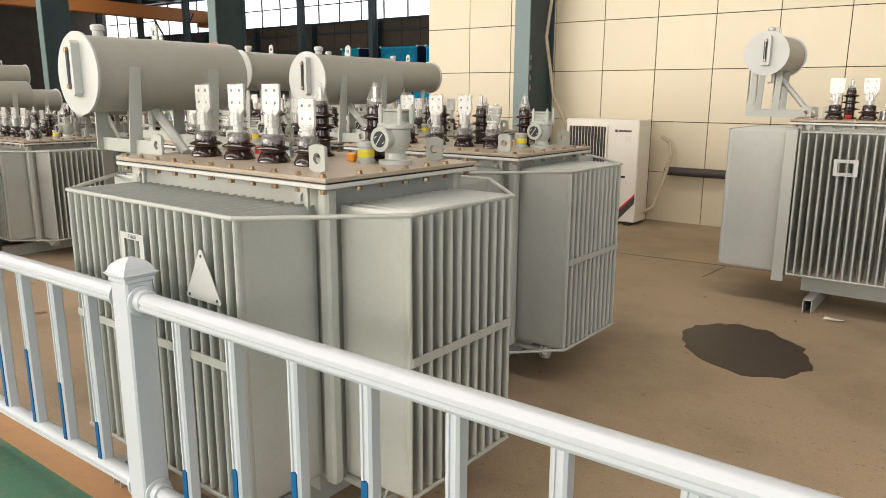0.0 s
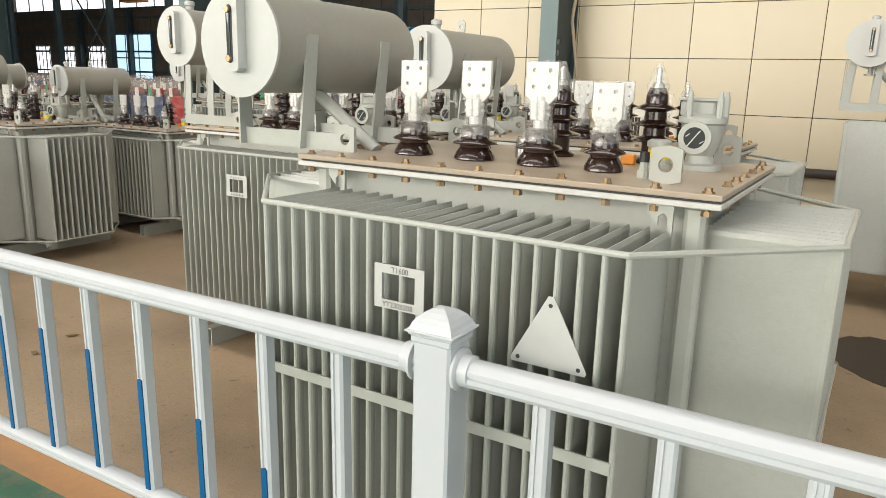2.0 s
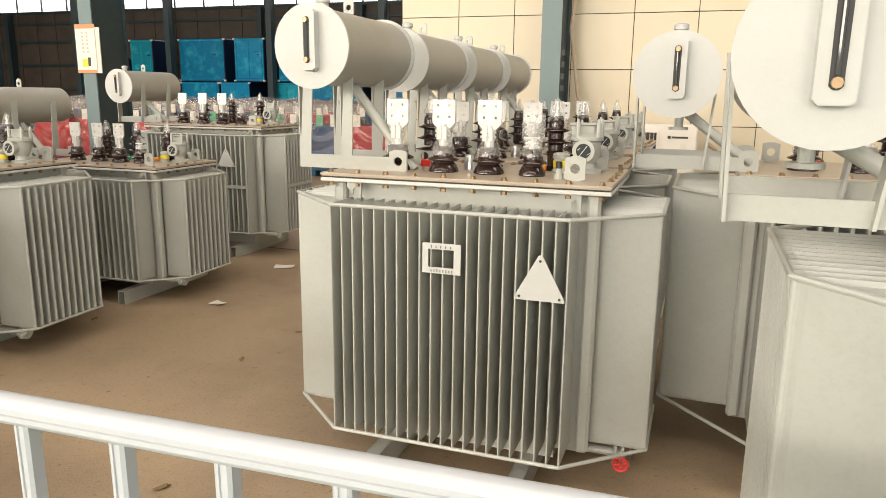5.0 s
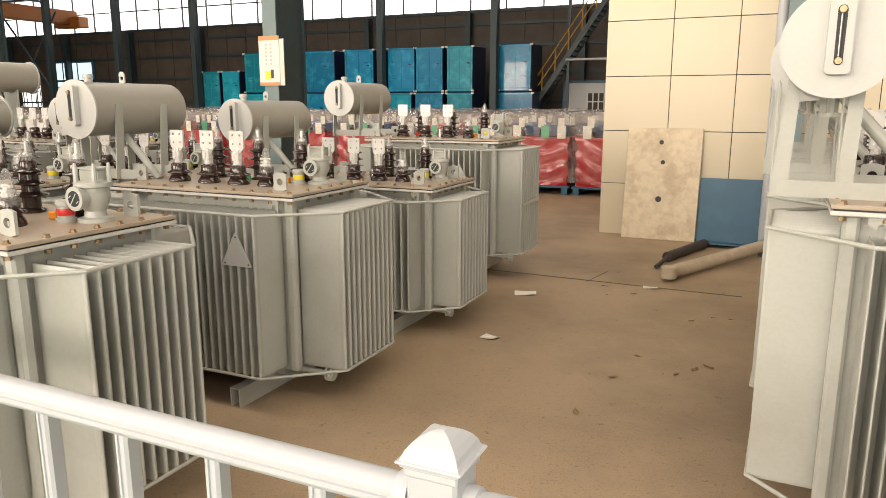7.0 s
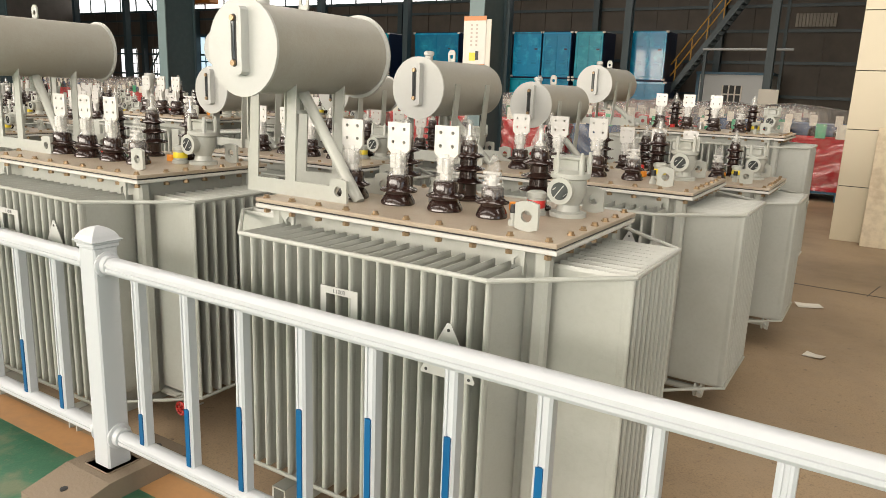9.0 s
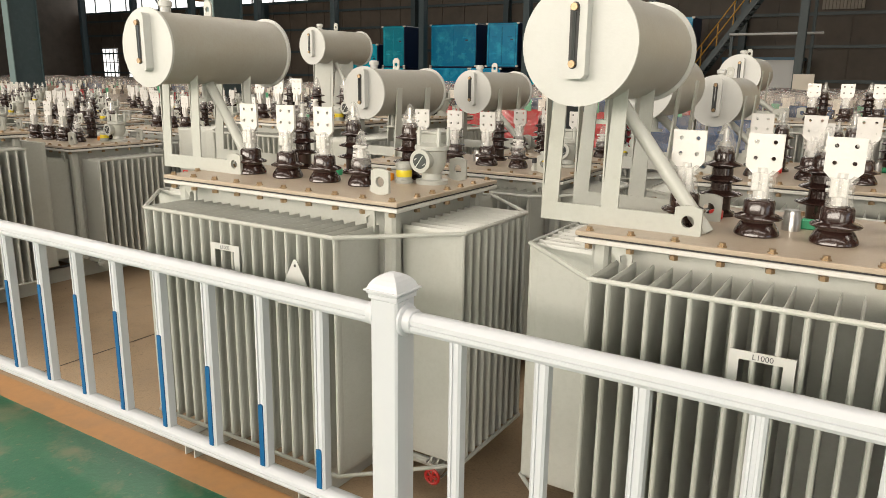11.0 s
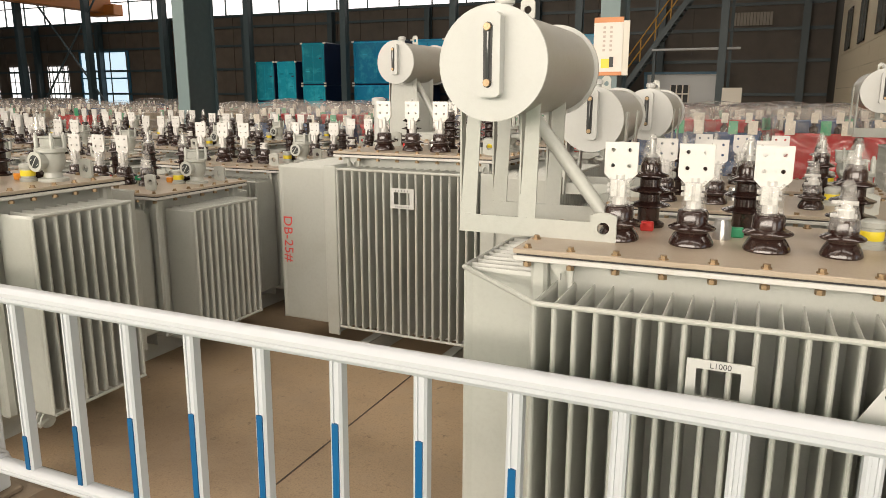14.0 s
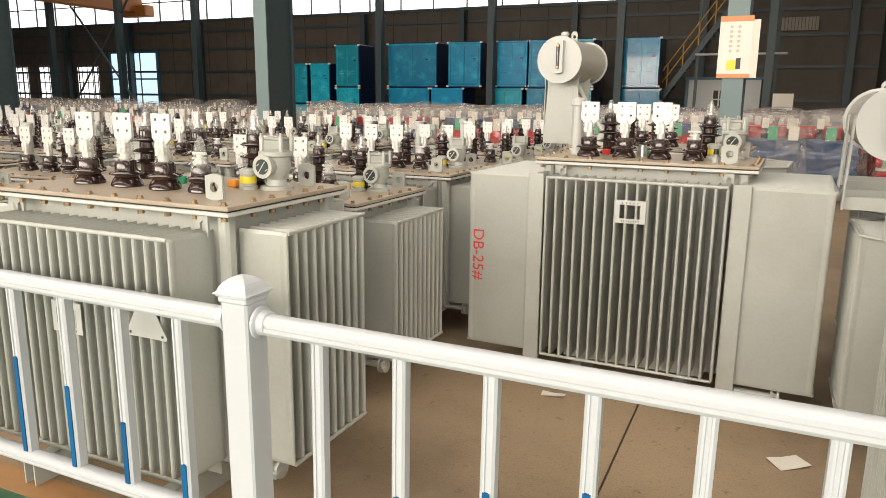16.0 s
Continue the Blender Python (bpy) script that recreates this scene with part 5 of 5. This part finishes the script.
part("bar", Mesh().box(1.10, 1.96, -0.052, -0.03, 1.56, 1.62).data("bar", PAPER), wd)
vent_m = Mesh()
for i in range(12):
    vent_m.box(-10.70 + i * 0.138, -10.58 + i * 0.138, 36.36, 36.44, 4.64, 5.22, 0.01)
solid("wall_vent", vent_m, PLAST, "pale ribbed translucent panel high in the far wall", "panel", kind="structure")
solid("sign_board", Mesh().box(-10.55, -9.88, 28.0, 28.06, 0.0, 1.79), PAPER, "white standing sign board in front of the cabin", "sign")

door = thing("door_1", "bright open hall doorway with blue frame", "door", pose(-50.4, Y1 - 0.03, 0), kind="structure")
part("daylight", Mesh().box(-2.3, 2.0, 0, 0.02, 0, 4.3).data("daylight", glow("door_daylight", (0.62, 0.85, 1.0), 1.0)), door)
part("door_frame", Mesh().box(-2.45, -2.3, -0.06, 0.02, 0, 4.4).box(2.0, 2.15, -0.06, 0.02, 0, 4.4).box(-2.3, 2.0, -0.06, 0.02, 4.3, 4.4).box(-2.3, 2.0, -0.04, 0.0, 2.55, 2.65).data("door_frame", BLSHEET), door)
for x in (-56.2, -60.2, -63.6):
    w = thing("window_3", "gridded window low in the far wall", "window", pose(x, Y1 - 0.03, 1.2), "low windows", "structure")
    part("pane", Mesh().box(0, 2.1, 0, 0.02, 0, 2.3).data("pane", SKYM), w)
    g = Mesh()
    for i in range(5):
        g.box(i * 0.51, i * 0.51 + 0.06, -0.03, 0.0, 0, 2.3)
    for i in range(3):
        g.box(0, 2.1, -0.032, 0.0, i * 1.12, i * 1.12 + 0.06)
    part("window_frame", g.data("window_frame", TEAL), w)
for x in (-36.5, -33.9):
    solid("wall_recess", Mesh().box(x, x + 0.9, Y1 - 0.02, Y1 - 0.005, 1.6, 3.4), mat("recess_paint", (0.045, 0.035, 0.028), 0.7), "dark recessed panel in the far wall", "panel", kind="structure")
for a, b in (((-45.5, 7.0), (-50.5, 1.2)), ((-50.5, 7.0), (-45.5, 1.2))):
    solid("cross_brace", Mesh().tube((a[0], 31.7, a[1]), (b[0], 31.7, b[1]), 0.06, n=6), TEAL, "dark steel cross brace between posts", "brace", kind="structure")


def wrapped_unit(w, d, h, material, cap_material, sheet=True):
    """A machine on a pallet under a loose plastic sheet."""
    u = thing("wrapped_machine", "enamelled machine on a pallet under clear plastic sheet", "machine")
    p = part("pallet", Mesh().box(-w / 2, w / 2, -d / 2, d / 2, 0.11, 0.14).data("pallet", BLSHEET), u, label="blue steel pallet")
    for x in (-w / 2 + 0.08, 0, w / 2 - 0.08):
        part("runner", Mesh().box(x - 0.05, x + 0.05, -d / 2, d / 2, 0, 0.11).data("runner", BLSHEET), p)
    part("body", Mesh().box(-w * 0.43, w * 0.43, -d * 0.41, d * 0.41, 0.14, h * 0.70, 0.03).data("body", material), u)
    n, rows = 72, 22
    v = []
    for r in range(rows + 1):
        z = 0.13 + (h * 0.72 - 0.13) * r / rows
        for i in range(n):
            a = 2 * math.pi * (i + 0.5) / n
            c, s_ = math.cos(a), math.sin(a)
            q = 1 / max(abs(c) / (w * 0.45), abs(s_) / (d * 0.43))
            along = q * c / (w * 0.45) if abs(s_) * w > abs(c) * d else q * s_ / (d * 0.43)
            q *= 1 + 0.036 * math.sin(30 * (z - 0.26 * along * along) / h + 1.3 * along) + 0.016 * math.sin(67 * (z - 0.30 * along * along) / h) + 0.012 * math.sin(along * 11)
            v.append((q * c, q * s_, z))
    f = [(r * n + i, r * n + (i + 1) % n, (r + 1) * n + (i + 1) % n, (r + 1) * n + i) for r in range(rows) for i in range(n)]
    part("drape", Mesh().add(v, f).data("drape", material, True), u, label="hanging sheet in curved folds")
    for i in range(3):
        x = -w * 0.3 + i * w * 0.3
        part("terminal", Mesh().lathe([(0.06, h * 0.70), (0.06, h * 0.78), (0.03, h * 0.8), (0.03, h * 0.93)], (x, -d * 0.15, 0), n=8).data("terminal", PORC, True), u)
        part("terminal_plate", Mesh().box(x - 0.05, x + 0.05, -d * 0.2, -d * 0.2 + 0.012, h * 0.83, h * 0.95).data("terminal_plate", PAPER), u)
    part("top_box", Mesh().box(-w * 0.35, w * 0.38, 0.0, d * 0.36, h * 0.70, h * 0.86, 0.02).data("top_box", cap_material), u)
    for x, paint in ((-w * 0.3, PAPER), (w * 0.12, GREEN), (w * 0.36, PAPER)):
        part("hanging_tag", Mesh().box(x - 0.07, x + 0.07, -d * 0.47, -d * 0.465, h * 0.70, h * 0.86, 0.002).data("hanging_tag", paint), u, label="small paper tag at the rim")
    if sheet:
        rng_ = random.Random(int(w * 100 + h * 1000))
        m = Mesh()
        n, rows_ = 28, [(1.10, 0.16), (1.05, 0.4), (1.03, 0.7), (1.02, 0.9), (0.94, 1.0), (0.5, 1.03), (0.02, 1.04)]
        v, f = [], []
        for k_, hz in rows_:
            for i in range(n):
                a = 2 * math.pi * i / n
                c, s_ = math.cos(a), math.sin(a)
                q = 1 / max(abs(c) / (w / 2), abs(s_) / (d / 2))
                fold = 1 + 0.05 * math.sin(a * 9 + hz * 5) + rng_.uniform(-0.03, 0.03)
                v.append((q * c * k_ * fold, q * s_ * k_ * fold, h * hz * (1 + rng_.uniform(-0.02, 0.02))))
        for r_ in range(len(rows_) - 1):
            f += [(r_ * n + i, r_ * n + (i + 1) % n, (r_ + 1) * n + (i + 1) % n, (r_ + 1) * n + i) for i in range(n)]
        part("plastic_sheet", m.add(v, f).data("plastic_sheet", SHEET, True), u, label="loose crinkled clear plastic sheet")
    return u


reds = wrapped_unit(1.15, 0.95, 1.32, REDCLOTH, BLUECLOTH)
reds.matrix_basis = pose(-7.22, 12.25, 0)
blues = wrapped_unit(1.2, 0.95, 1.30, BLUECLOTH, REDCLOTH)
blues.matrix_basis = pose(-9.70, 12.35, 0)
pale = wrapped_unit(1.5, 1.1, 1.2, PLAST, LID)
pale.matrix_basis = pose(-20.0, 14.5, 0)
tagged(reds, "red enamelled machine on a blue pallet under clear plastic", group="wrapped machines")
tagged(blues, "blue enamelled machine on a pallet under clear plastic", group="wrapped machines")
tagged(pale, "pale machine on a pallet under dusty plastic sheet", group="wrapped machines")
copy_thing(reds, pose(-8.42, 12.22, 0, 0, 0, 2))
rng = random.Random(23)
for r in range(3):
    for c in range(9):
        if r == 0 and c < 2:
            continue
        copy_thing(reds if rng.random() < 0.62 else blues, pose(-7.95 - c * 1.3 + rng.uniform(-0.1, 0.1), 12.25 + r * 1.5 + rng.uniform(-0.1, 0.1), 0, 0, 0, rng.uniform(-6, 6)))
for r in range(4):
    for c in range(12):
        if r == 0 and c == 0:
            continue
        copy_thing(pale if rng.random() < 0.7 else reds, pose(-20.0 - c * 2.3 + rng.uniform(-0.3, 0.3), 14.5 + r * 3.2 + rng.uniform(-0.4, 0.4), 0, 0, 0, rng.uniform(-8, 8)))
for c in range(6):
    copy_thing(pale, pose(-9.0 - c * 1.9, 18.0 + rng.uniform(-0.4, 0.4), 0, 0, 0, rng.uniform(-8, 8)))
    copy_thing(blues, pose(-8.6 - c * 1.7, 21.5 + rng.uniform(-0.4, 0.4), 0, 0, 0, rng.uniform(-8, 8)))
